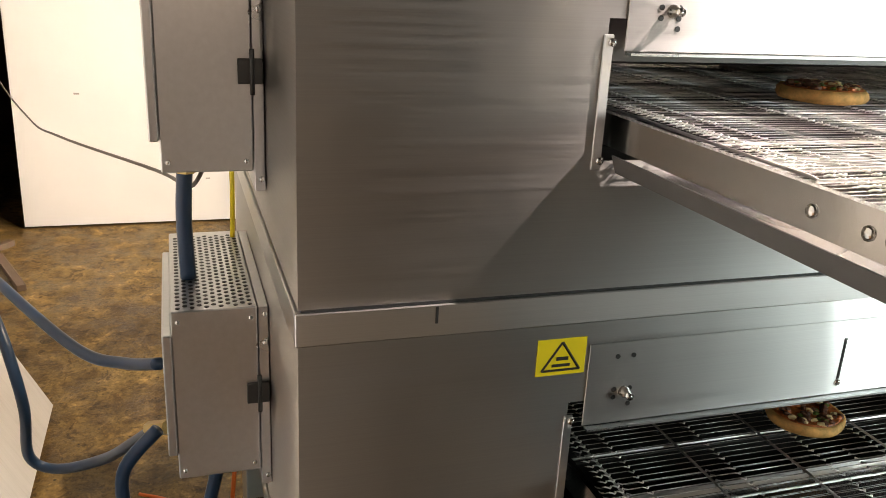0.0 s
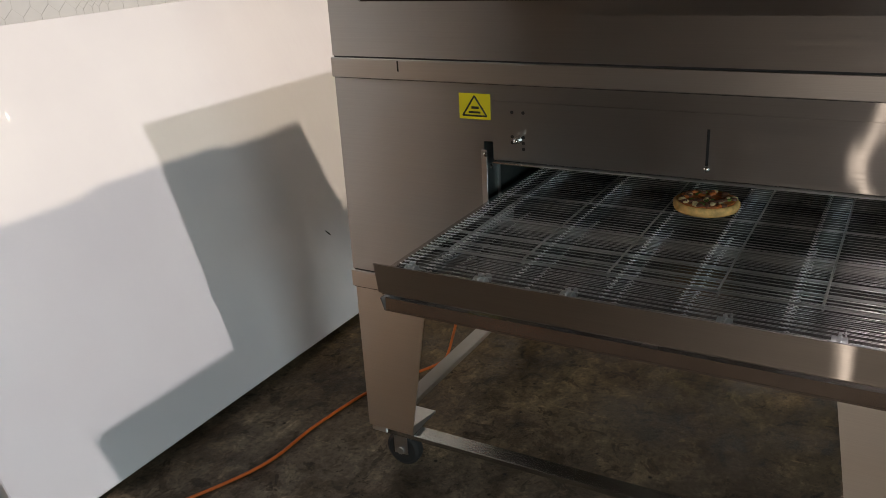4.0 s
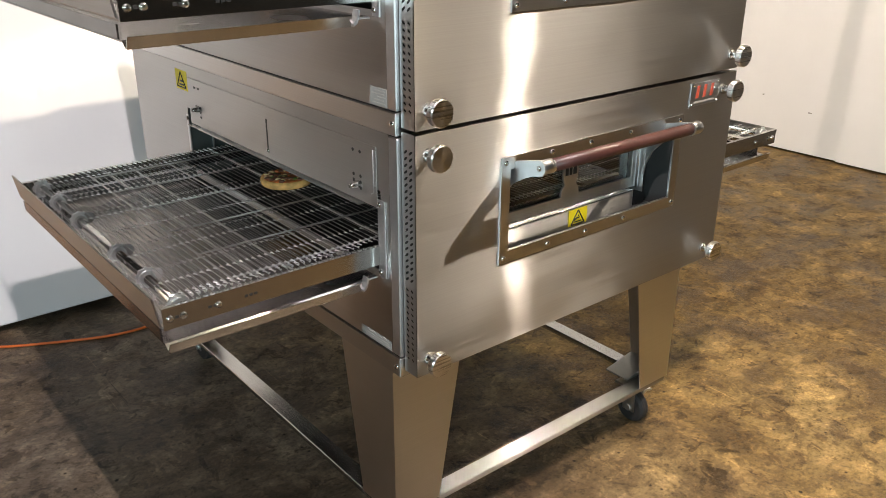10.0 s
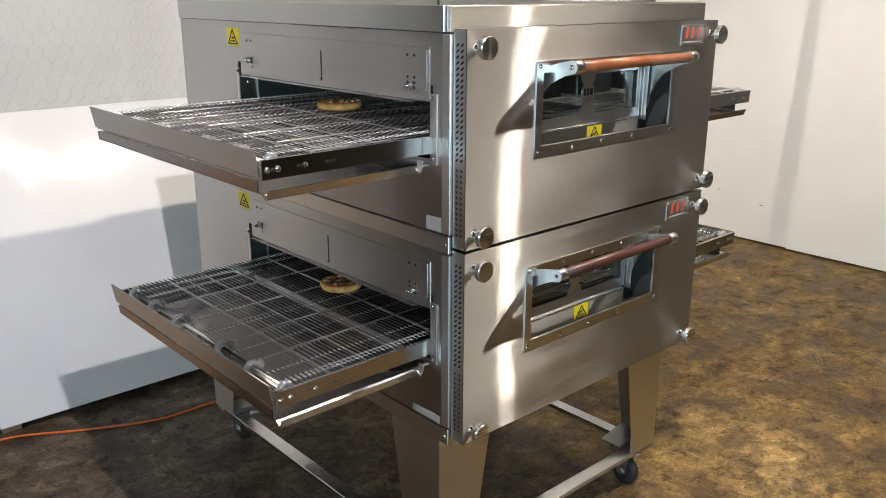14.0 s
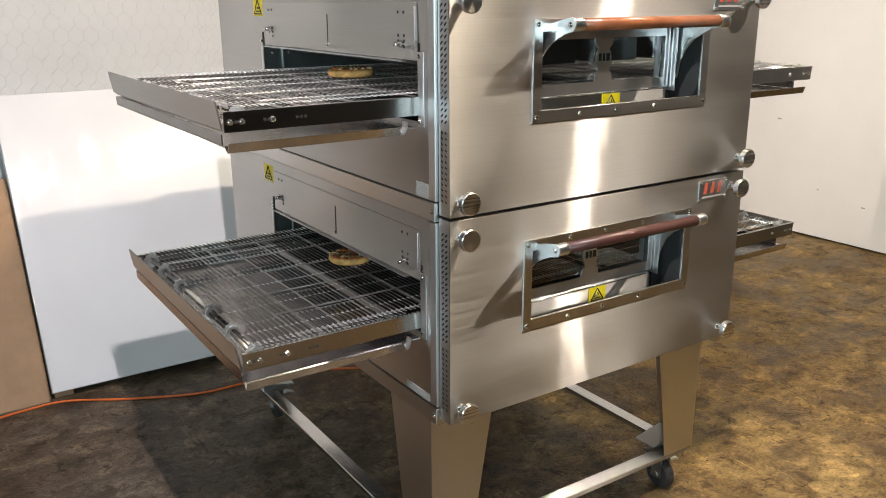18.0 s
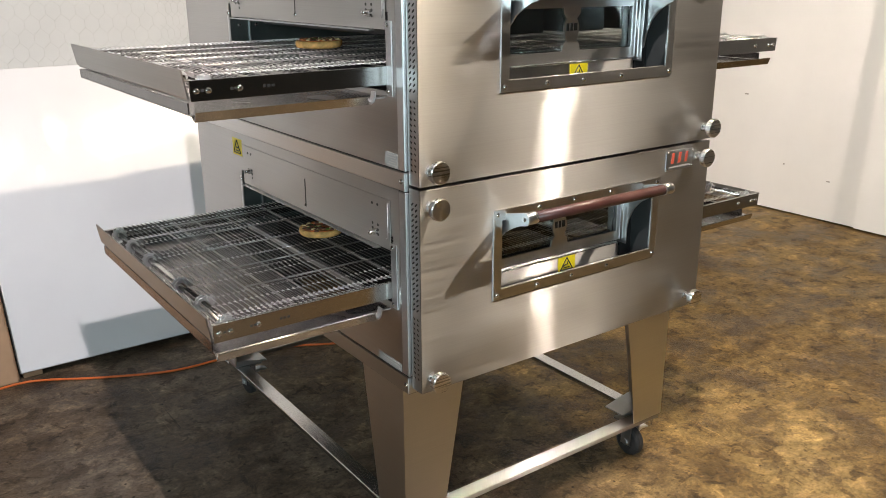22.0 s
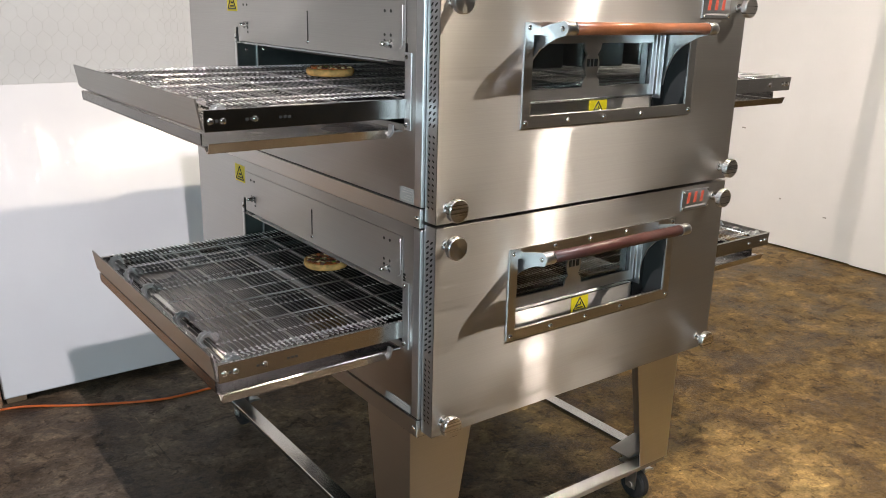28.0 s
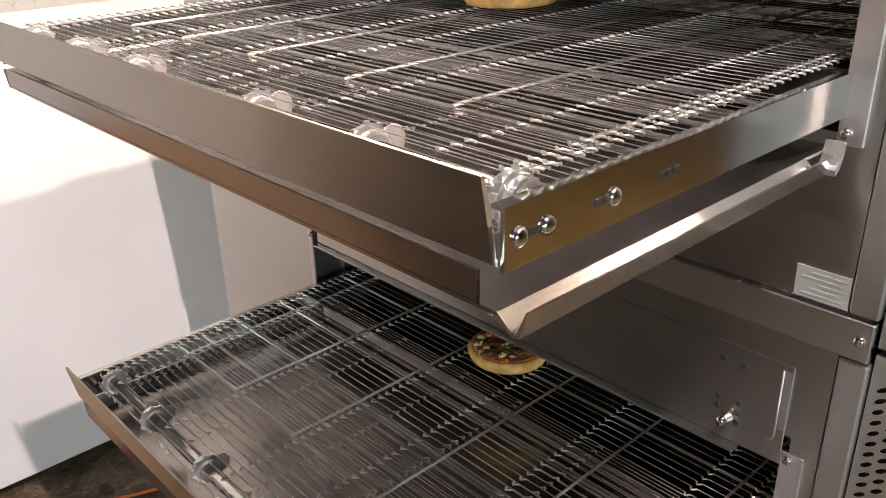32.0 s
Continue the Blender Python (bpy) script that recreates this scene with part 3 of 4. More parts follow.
    # plates beside the tunnel mouth
    for y0, y1 in ((0.088, 0.112), (0.978, 0.991)):
        part("guide_plate", boxes((-0.0035, -0.0004, y0, y1, 0.752, 0.912), bevel=0.001), GALV, d)
        for z in (0.763, 0.903):
            screw(d, (-0.0035, (y0 + y1) / 2 + 0.004 * (1 if y0 < 0.5 else -1), z), "x")
    # warning and rating labels
    lab = part("warning_label", boxes((-0.0012, -0.0002, 0.968, 1.038, 0.974, 1.026)), YELLOW, d, "yellow hot surface warning label")
    bm = bmesh.new()
    for a, b in (((1.030, 0.981), (1.003, 1.021)), ((1.003, 1.021), (0.976, 0.981)), ((0.976, 0.981), (1.030, 0.981))):
        tube(bm, [(-0.0014, *a), (-0.0014, *b)], 0.0018, 4)
    box(bm, -0.0018, -0.001, 0.99, 1.016, 0.986, 0.990)
    box(bm, -0.0018, -0.001, 0.993, 1.010, 0.995, 1.000)
    part("symbol", bm, INK, lab)
    # front door
    zf0, zf1 = 0.565, 1.055
    wx0, wx1, wz0, wz1 = 0.242, 0.770, 0.779, 0.950
    door = part("front_door", ring(bmesh.new(), 1, (0.006, 0.998, zf0, zf1), (wx0 + shift, wx1 + shift, wz0, wz1), 0.003, 0.006), STEEL, d, "brushed steel front door panel")
    for r in ((0.995, 0.998, 0.0062, 0.044, zf0, zf1), (0.009, 0.9948, 0.0062, 0.044, zf0, zf0 + 0.003), (0.009, 0.9948, 0.0062, 0.044, zf1 - 0.003, zf1)):
        part("door_edge", boxes(r), STEEL, door)
    # pierced side of the door
    def slots(rows, z_of, tilt):
        cells = []
        for k in range(rows):
            z = z_of(k)
            cells += [(0.010, 0.0245, z, z + 0.0125), (0.0245, 0.039, z, z + 0.0125)]
        return cells, tilt
    def slanted(tilt, length, wide):
        def shape(y, z):
            out = []
            for a in (-135, -105, -75, -45, -15, 15, 45, 75, 105, 135, 165, 195):
                u, v = math.cos(radians(a)) * length / 2, math.sin(radians(a)) * wide / 2
                out.append((y + u * math.cos(tilt) - v * math.sin(tilt), z + u * math.sin(tilt) + v * math.cos(tilt)))
            return out
        return shape
    bm = bmesh.new()
    cells, _ = slots(21, lambda k: 0.765 + 0.0125 * k, 0)
    window_strip(bm, cells, slanted(radians(-38), 0.0125, 0.0048), 0.006)
    cells, _ = slots(13, lambda k: 0.592 + 0.0125 * k, 0)
    window_strip(bm, cells, slanted(radians(38), 0.0112, 0.0068), 0.006)
    for r in ((0.003, 0.010, zf0, zf1), (0.039, 0.044, zf0, zf1), (0.010, 0.039, zf0, 0.592), (0.010, 0.039, 0.592 + 13 * 0.0125, 0.765), (0.010, 0.039, 0.765 + 21 * 0.0125, zf1)):
        bm.faces.new([bm.verts.new((0.006, y, z)) for y, z in ((r[0], r[2]), (r[1], r[2]), (r[1], r[3]), (r[0], r[3]))])
    part("vent_strip", bm, GALV, door, "pierced vent strip on the door edge")
    # black plate behind the slots stands in for the shade inside the door
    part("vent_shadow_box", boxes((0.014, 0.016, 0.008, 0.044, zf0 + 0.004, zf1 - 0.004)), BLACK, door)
    # window
    before = set(d.children)
    fr = part("window_frame", ring(bmesh.new(), 1, (0.217, 0.795, 0.752, 0.977), (0.241, 0.771, 0.778, 0.951), 0.0002, 0.0028), BAND, d, "screwed steel window frame")
    for x in (0.228, 0.357, 0.475, 0.605, 0.784):
        for z in (0.764, 0.966):
            screw(fr, (x, 0.0002, z), "y", 0.0058)
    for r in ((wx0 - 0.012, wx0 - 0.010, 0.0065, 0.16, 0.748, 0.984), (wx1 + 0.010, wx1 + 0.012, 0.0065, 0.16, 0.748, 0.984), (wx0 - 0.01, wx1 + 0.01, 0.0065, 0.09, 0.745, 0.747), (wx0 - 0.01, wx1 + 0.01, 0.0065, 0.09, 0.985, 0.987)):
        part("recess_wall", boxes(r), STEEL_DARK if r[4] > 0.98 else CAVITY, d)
    gy = 0.066
    inner = part("inner_frame", ring(bmesh.new(), 1, (0.235, 0.725, 0.80, 0.955), (0.272, 0.705, 0.826, 0.928), gy, gy + 0.006), BAND, d, "steel inner window frame with hourglass bridge")
    part("frame_ledge", boxes((0.235, 0.725, gy + 0.0062, gy + 0.03, 0.80, 0.803)), STEEL, inner)
    bm = bmesh.new()
    outline = [(0.462, 0.826), (0.522, 0.826), (0.519, 0.842), (0.509, 0.852), (0.515, 0.866), (0.517, 0.882), (0.513, 0.896), (0.509, 0.902), (0.519, 0.914), (0.522, 0.928), (0.462, 0.928), (0.465, 0.914), (0.475, 0.902), (0.471, 0.896), (0.467, 0.882), (0.469, 0.866), (0.475, 0.852), (0.465, 0.842)]
    bmx = bmesh.new()
    prism(bmx, outline, 1, gy, gy + 0.005)
    br = part("bridge", bmx, BAND, inner)
    part("emblem", boxes((0.474, 0.483, gy - 0.0008, gy, 0.874, 0.892), (0.487, 0.495, gy - 0.0008, gy, 0.874, 0.892), (0.499, 0.510, gy - 0.0008, gy, 0.874, 0.892)), INK, br)
    part("glass", boxes((0.276, 0.704, gy + 0.010, gy + 0.014, 0.80, 0.953)), GLASS, inner, "clear oven window glass")
    bm = bmesh.new()
    prism(bm, [(0.050, 0.750), (0.054, 0.750), (0.054, 0.796), (gy, 0.797), (gy, 0.799), (0.050, 0.799)], 0, 0.235, 0.70)
    low = part("lower_sill", bm, STEEL, d)
    part("sill_edge", tube(bmesh.new(), [(0.236, 0.0500, 0.7990), (0.699, 0.0500, 0.7990)], 0.0016, 6), CHROME, low, smooth=True)
    part("side_baffle", boxes((0.7265, 0.7285, 0.046, 0.12, 0.79, 0.96)), ZINC, d)
    # black plate put in the open gap; its colour stands in for the shade
    part("dark_gap_plate", boxes((0.730, 0.770, 0.070, 0.073, 0.748, 0.984)), INK, d)
    part("hinge_pin", tube(bmesh.new(), [(0.720, 0.060, 0.80), (0.720, 0.060, 0.955)], 0.0025, 8), ROD, d, smooth=True)
    wl = part("warning_label", boxes((0.475, 0.535, 0.0488, 0.0496, 0.757, 0.796)), YELLOW, low, "yellow hot surface warning label")
    bm = bmesh.new()
    for a, b in (((0.483, 0.760), (0.505, 0.793)), ((0.505, 0.793), (0.527, 0.760)), ((0.527, 0.760), (0.483, 0.760))):
        tube(bm, [(a[0], 0.0486, a[1]), (b[0], 0.0486, b[1])], 0.0018, 4)
    box(bm, 0.494, 0.517, 0.0482, 0.0487, 0.7645, 0.7672)
    tube(bm, [(0.493, 0.0486, 0.7705), (0.501, 0.0486, 0.7745), (0.509, 0.0486, 0.7745), (0.506, 0.0486, 0.7815)], 0.0021, 5)
    part("symbol", bm, INK, wl)
    for o in set(d.children) - before:
        o.location.x += shift
    # handle
    before = set(d.children)
    h = part("handle_bar", tube(bmesh.new(), [(0.29, -0.066, 0.966), (0.742, -0.066, 0.966)], 0.0135, 20), WOOD, d, "turned wood handle bar in dark brown", smooth=True)
    for x0, x1 in ((0.2665, 0.296), (0.741, 0.771)):
        bm = bmesh.new()
        lathe(bm, (0, -0.066, 0.966), "x", [(0.013, x0), (0.0145, x0 + 0.001), (0.0148, x1 - 0.002), (0.014, x1)], 20)
        part("ferrule", bm, GALV, h, smooth=True)
    for x in (0.262, 0.738):
        bm = bmesh.new()
        arm = [(-0.066 + 0.016 * math.cos(a), 0.966 + 0.016 * math.sin(a)) for a in (radians(q) for q in (240, 210, 180, 150, 120, 90, 60))]
        arm += [(-0.03, 0.974), (0.015, 0.962), (0.064, 0.945), (0.064, 0.822), (0.050, 0.822), (0.044, 0.858), (0.028, 0.893), (0.005, 0.918), (-0.022, 0.934), (-0.048, 0.946)]
        prism(bm, arm, 0, x, x + 0.004)
        part("handle_arm", bm, ZINC, d, "curved plate handle arm")
        screw(d, (0.262 if x < 0.5 else 0.771, -0.066, 0.966), "x", 0.006, -1 if x < 0.5 else 1)
    for o in set(d.children) - before:
        o.location.x += grip_shift
    for x in (0.036, knob_x):
        for z in (0.600, 1.017):
            knob(door, x, z)
    badge = part("badge_plate", boxes((0.815, 0.925, 0.0008, 0.0028, 0.990, 1.045)), GALV, door, "small steel badge with red shapes")
    for x in (0.820, 0.920):
        for z in (0.995, 1.040):
            screw(badge, (x, 0.0008, z), "y", 0.0028)
    for x in (0.832, 0.860, 0.888):
        bm = bmesh.new()
        prism(bm, [(x + 0.002, 1.009), (x + 0.013, 1.009), (x + 0.017, 1.038), (x + 0.006, 1.038)], 1, 0.0002, 0.0008)
        part("badge_shape", bm, RED, badge, "plain red block")
    part("badge_shape", boxes((0.829, 0.912, 0.0002, 0.0008, 0.997, 1.001)), GREYCORD, badge)

    # conveyor
    ends = (-0.402, 1.392)
    wires, beads = belt_wires(ends)
    belt = part("wire_belt", wires, WIRE, d, "open wire mesh conveyor belt", smooth=True, kind="stuff")
    part("hooked_wire", beads, BEAD, belt, "hooked wire joints in paler metal for their glints", smooth=True, kind="stuff")
    for y0, y1, yl in ((0.108, 0.111, 0.118), (0.961, 0.958, 0.951)):
        part("side_rail", prism(bmesh.new(), [(y0, 0.777), (y1, 0.777), (y1, 0.814), (yl, 0.814), (yl, 0.8165), (y0, 0.8165)], 0, -0.440, 1.425), RAIL, d, "folded steel conveyor rail")
    for x in (-0.428, -0.404, -0.341, 1.408, 1.388, 1.32):
        screw(d, (x, 0.108, 0.796), "y", 0.0065)
        screw(d, (x, 0.961, 0.796), "y", 0.0065, 1)
    for x0 in (-0.292, -0.419, -0.360):
        for k in range(3 if x0 == -0.292 else 2):
            part("rail_hole", boxes((x0 + 0.009 * k, x0 + 0.006 + 0.009 * k, 0.1072, 0.108, 0.794, 0.799)), INK, d)
    for x in ends:
        part("belt_shaft", tube(bmesh.new(), [(x, 0.112, SHAFT_Z), (x, 0.956, SHAFT_Z)], 0.0085, 14), CHROME, d, smooth=True)
        for y in (0.135, 0.275, 0.420, 0.650, 0.797, 0.925):
            bm = bmesh.new()
            lathe(bm, (x, y, SHAFT_Z), "y", [(0.0125, -0.010), (0.0150, -0.009), (0.0150, -0.003), (0.0185, -0.002), (0.0185, 0.002), (0.0150, 0.003), (0.0150, 0.009), (0.0125, 0.010)], 16)
            sp = part("sprocket", bm, ZINC, d, "toothed belt sprocket")
            bm = bmesh.new()
            for k in range(10):
                a = radians(36 * k + 18)
                c = Vector((x + 0.0185 * math.cos(a), y, SHAFT_Z + 0.0185 * math.sin(a)))
                box(bm, c.x - 0.002, c.x + 0.002, c.y - 0.0018, c.y + 0.0018, c.z - 0.002, c.z + 0.002)
            part("teeth", bm, ZINC, sp)
            if 0.2 < y < 0.9:
                bm = bmesh.new()
                s = 1 if x < 0 else -1
                lathe(bm, (x + s * 0.017, y - 0.006, SHAFT_Z + 0.0035), "y", [(0.0118, -0.001), (0.0128, 0.0), (0.0118, 0.001)], 20)
                part("guide_disc", bm, DISC, sp, "pale guide disc")
    for y in (0.167, 0.306, 0.452, 0.625, 0.774, 0.914):
        pts = [(-0.242, y, 0.8092), (-0.252, y, 0.8095), (-0.283, y, 0.8095), (-0.289, y, 0.809), (-0.287, y, 0.803), (-0.280, y, 0.801)]
        part("belt_support", tube(bmesh.new(), [(1.27, y, 0.8095)] + pts, 0.0020, 6), ROD, d, "bent support wire under the belt")
    for x, z in ((-0.285, 0.806), (-0.242, 0.806), (-0.17, 0.797), (-0.08, 0.797), (0.047, 0.806), (0.30, 0.806), (0.6, 0.806), (0.9, 0.806), (1.1, 0.806), (1.25, 0.806)):
        part("cross_rod", tube(bmesh.new(), [(x, 0.112, z), (x, 0.957, z)], 0.0021, 6), ROD, d)
    for s, xe, top in ((1, -0.454, 0.837), (-1, 1.437, 0.815)):
        bm = bmesh.new()
        o = [(xe, top), (xe + s * 0.003, top), (xe + s * 0.012, 0.786), (xe + s * 0.020, 0.778), (xe + s * 0.020, 0.775), (xe + s * 0.009, 0.783)]
        prism(bm, [(a, b) for a, b in o], 1, 0.112, 0.964)
        part("end_guard", bm, STEEL, d, "brushed steel end guard")
        xa, xb = xe + s * (0.014 if s > 0 else 0.06), (-0.006 if s > 0 else 1.016)
        bm = bmesh.new()
        box(bm, min(xa, xb), max(xa, xb), 0.114, 0.955, 0.748, 0.751)
        box(bm, min(xa, xa + s * 0.003), max(xa, xa + s * 0.003), 0.13, 0.955, 0.7515, 0.772)
        pan = part("crumb_pan", bm, PAN, d, "dull steel crumb pan under the belt")
        lip = [(0.0985, 0.7425), (0.103, 0.7395), (0.1135, 0.7475), (0.1135, 0.751), (0.103, 0.7425)]
        xt = xb - s * 0.052
        part("pan_lip", prism(bmesh.new(), lip, 0, min(xa, xt), max(xa, xt)), RAIL, pan, "folded trough of the pan")
        lip = [(0.0895, 0.7585), (0.0912, 0.7590), (0.0985, 0.7420), (0.1025, 0.7390), (0.0965, 0.7395)]
        part("pan_flange", prism(bmesh.new(), lip, 0, min(xa, xt), max(xa, xt)), RAIL, pan, "bright folded flange of the pan")
        bm = bmesh.new()
        prism(bm, [(xt, 0.741), (xt + s * 0.008, 0.746), (xt + s * 0.012, 0.757), (xt + s * 0.013, 0.768), (xt + s * 0.010, 0.768), (xt + s * 0.008, 0.757), (xt + s * 0.004, 0.749), (xt, 0.746)], 1, 0.0865, 0.103)
        part("lip_tab", bm, GALV, pan, "curved end tab of the lip")
        lip = [(0.9555, 0.748), (0.9585, 0.748), (0.966, 0.770), (0.963, 0.770), (0.9555, 0.7515)]
        part("pan_lip", prism(bmesh.new(), lip, 0, min(xa, xb), max(xa, xb)), LIP, pan)
    return d


lower = deck(-0.002, -0.012, 0.950)
upper = deck(0.011, 0.009, 0.964)
upper.location = DECK + Vector((0, 0, PITCH))
roof = thing("oven_top_cover", (0.5, 0.65, 1.543), "brushed steel top cover on the upper oven", "oven cover")
part("cover", boxes((-0.004, 1.014, 0.066, 1.349, 1.5445, 1.600), bevel=0.0015), BAND, roof)
part("front_lip", boxes((0.004, 1.006, 0.052, 0.065, 1.5445, 1.598), bevel=0.001), STEEL, roof)

# ---- stand ----
stand = thing("oven_stand", (0.5, 0.7, 0), "brushed steel oven stand on casters", "stand")


def leg(x, y, sx, sy):
    """A tapered angle leg whose outer corner stands at x, y; sx, sy point inward."""
    bm = bmesh.new()
    prism(bm, [(x, 0.545), (x + sx * 0.19, 0.545), (x + sx * 0.125, 0.150), (x, 0.150)], 1, min(y, y + sy * 0.003), max(y, y + sy * 0.003))
    l = part("leg", bm, LEG, stand, "tapered folded sheet steel leg")
    bm = bmesh.new()
    ya = y + sy * 0.003
    prism(bm, [(ya, 0.545), (y + sy * 0.195, 0.545), (y + sy * 0.13, 0.150), (ya, 0.150)], 0, min(x, x + sx * 0.003), max(x, x + sx * 0.003))
    part("leg_side", bm, LEG, l)


LEGS = ((0.012, 0.095, 1, 1), (1.0, 0.095, -1, 1), (0.012, 1.35, 1, -1), (1.0, 1.35, -1, -1))
for q in LEGS:
    leg(*q)
for name, r in (("stretcher", (0.016, 0.996, 0.099, 0.145, 0.132, 0.148)), ("stretcher", (0.016, 0.996, 1.30, 1.346, 0.132, 0.148)),
                ("stretcher", (0.016, 0.062, 0.146, 1.299, 0.132, 0.148)), ("stretcher", (0.95, 0.996, 0.146, 1.299, 0.132, 0.148))):
    part(name, boxes(r, bevel=0.002), STEEL if r[1] - r[0] > 0.5 else SATIN, stand)
for x, y, sx, sy in LEGS:
    bm = bmesh.new()
    xi = x + sx * 0.004
    prism(bm, [(xi, 0.150), (xi + sx * 0.115, 0.150), (xi + sx * 0.115, 0.154), (xi + sx * 0.012, 0.172), (xi, 0.172)], 1, min(y + sy * 0.052, y + sy * 0.130), max(y + sy * 0.052, y + sy * 0.130))
    part("corner_bracket", bm, ZINC, stand, "galvanised corner bracket above the caster")
    cx, cy = x + sx * 0.075, y + sy * 0.055
    bm = boxes((cx - 0.04, cx + 0.04, cy - 0.04, cy + 0.04, 0.124, 0.131))
    box(bm, cx - 0.022, cx - 0.019, cy - 0.02, cy + 0.02, 0.04, 0.124)
    box(bm, cx + 0.019, cx + 0.022, cy - 0.02, cy + 0.02, 0.04, 0.124)
    c = part("caster", bm, GALV, stand, "swivel caster with brake")
    bm = bmesh.new()
    lathe(bm, (cx, cy, 0.05), "x", [(0.040, -0.016), (0.048, -0.012), (0.050, -0.006), (0.050, 0.006), (0.048, 0.012), (0.040, 0.016)], 24)
    part("wheel", bm, RUBBER, c)
    bm = bmesh.new()
    prism(bm, [(cx + 0.0225, 0.078), (cx + 0.045, 0.084), (cx + 0.068, 0.080), (cx + 0.070, 0.084), (cx + 0.046, 0.092), (cx + 0.0225, 0.090)], 1, cy - 0.014, cy + 0.014)
    part("brake", bm, ZINC, c, "bent zinc brake lever")
    bm = bmesh.new()
    lathe(bm, (cx, cy, 0.05), "x", [(0.010, -0.026), (0.010, 0.026)], 10)
    part("axle", bm, ZINC, c)

# ---- boards behind the oven ----
LEAN = math.atan(0.49)


def leaning(name, x0, x1, y, z, length, thick, mat, label, lean=LEAN):
    bm = boxes((x0, x1, 0, thick, 0, length), bevel=0.003)
    ob = tagged(part(name, bm, mat), label, "board")
    ob.matrix_world = Matrix.Translation((0, y, z)) @ Matrix.Rotation(-lean, 4, "X")
    return ob


foam = leaning("foam_board", -0.60, 1.83, 1.90, 0.035, 1.24, 0.05, FOAM, "large white foam board leaning on the netted wall")
bm = bmesh.new()
prism(bm, [(0.781, 0.322), (0.785, 0.324), (0.799, 0.304), (0.797, 0.299), (0.792, 0.304)], 1, -0.0012, -0.0002)
mark = part("tear_mark", bm, INK, label="small dark tear in the film")
mark.parent = foam
leaning("hardboard_sheet", -1.75, -0.612, 1.905, 0.0, 0.78, 0.006, CARDBOARD, "brown hardboard sheet leaning on the wall")
leaning("hardboard_sheet", -1.80, -0.606, 1.925, 0.0, 0.92, 0.006, CARDBOARD, "taller brown hardboard sheet leaning behind another")
tagged(part("wood_block", boxes((-0.59, -0.52, 1.93, 1.99, 0, 0.034), bevel=0.002), CARDBOARD), "small wood block under the foam board", "block")


# ---- wire netting on the wall ----
def netting(x0, x1, z0, z1, y, wide, shift=0.0, seed=3):
    rnd = random.Random(seed)
    bm = bmesh.new()
    tall = wide * 0.95
    def at(x, z):
        n = noise.noise(Vector((x * 2.2 + shift, z * 2.2, seed)))
        m = noise.noise(Vector((x * 2.2, z * 2.2 + 7, seed)))
        return (x + 0.012 * n, y - 0.004 - 0.003 * abs(m), z + 0.010 * m)
    rows, cols = int((z1 - z0) / tall), int((x1 - x0) / wide)
    for r in range(rows):
        for c in range(cols):
            x = x0 + c * wide + (wide / 2 if r % 2 else 0) + shift
            z = z0 + r * tall
            a, b = at(x, z), at(x, z + tall * 0.55)
            tube(bm, [a, b], 0.0010, 3, caps=False)
            for sx in (-1, 1):
                tube(bm, [b, at(x + sx * wide / 2, z + tall)], 0.0007, 3, caps=False)
    return bm


north = bpy.data.objects["wall_north"]
part("wire_netting", netting(-1.88, 3.38, 0.9, 2.6, 2.52, 0.060), NETWIRE, north, "twisted hexagon wire netting", kind="stuff")
part("wire_netting", netting(3.45, 4.5, 1.27, 2.6, 2.52, 0.060), NETWIRE, north, kind="stuff")
part("wire_netting", netting(0.28, 0.42, 0.9, 2.6, 2.517, 0.060, 0.022, 5), NETWIRE, north, kind="stuff")
part("wire_netting", netting(-1.05, -0.95, 0.9, 2.6, 2.517, 0.060, 0.025, 6), NETWIRE, north, kind="stuff")

# ---- what differs between the decks ----
for ob, dz, y0, y1, z0, z1, x in ((lower, 0.0, 0.080, 0.183, 0.5955, 0.615, -0.0012), (upper, 0.498, 0.076, 0.128, 1.0935, 1.126, -0.0012)):
    plate = part("rating_label", boxes((x, -0.0002, y0, y1, z0, z1)), PAPER, ob, "silver rating label with fine print")
    for k in range(3 if ob is lower else 5):
        part("print_line", boxes((x - 0.0004, x, y0 + 0.004 + 0.004 * (k % 2), y1 - 0.006 - 0.009 * (k % 3), z0 + 0.004 + 0.0056 * k, z0 + 0.0058 + 0.0056 * k)), GREYCORD, plate)
# the upper handle bar takes a lighter brown than the lower
for o in upper.children:
    if o.name.startswith("handle_bar"):
        o.data = o.data.copy()
        o.data.materials[0] = WOOD_PALE
        o["label"] = "turned wood handle bar in lighter brown"
part("seam_tick", boxes((-0.0048, -0.0041, 1.176, 1.1795, 1.064, 1.086)), INK, upper, "short dark seam notch")
tagged(upper, "upper brushed steel conveyor oven deck with open tunnel end")
tagged(lower, "lower brushed steel conveyor oven deck with open tunnel end")


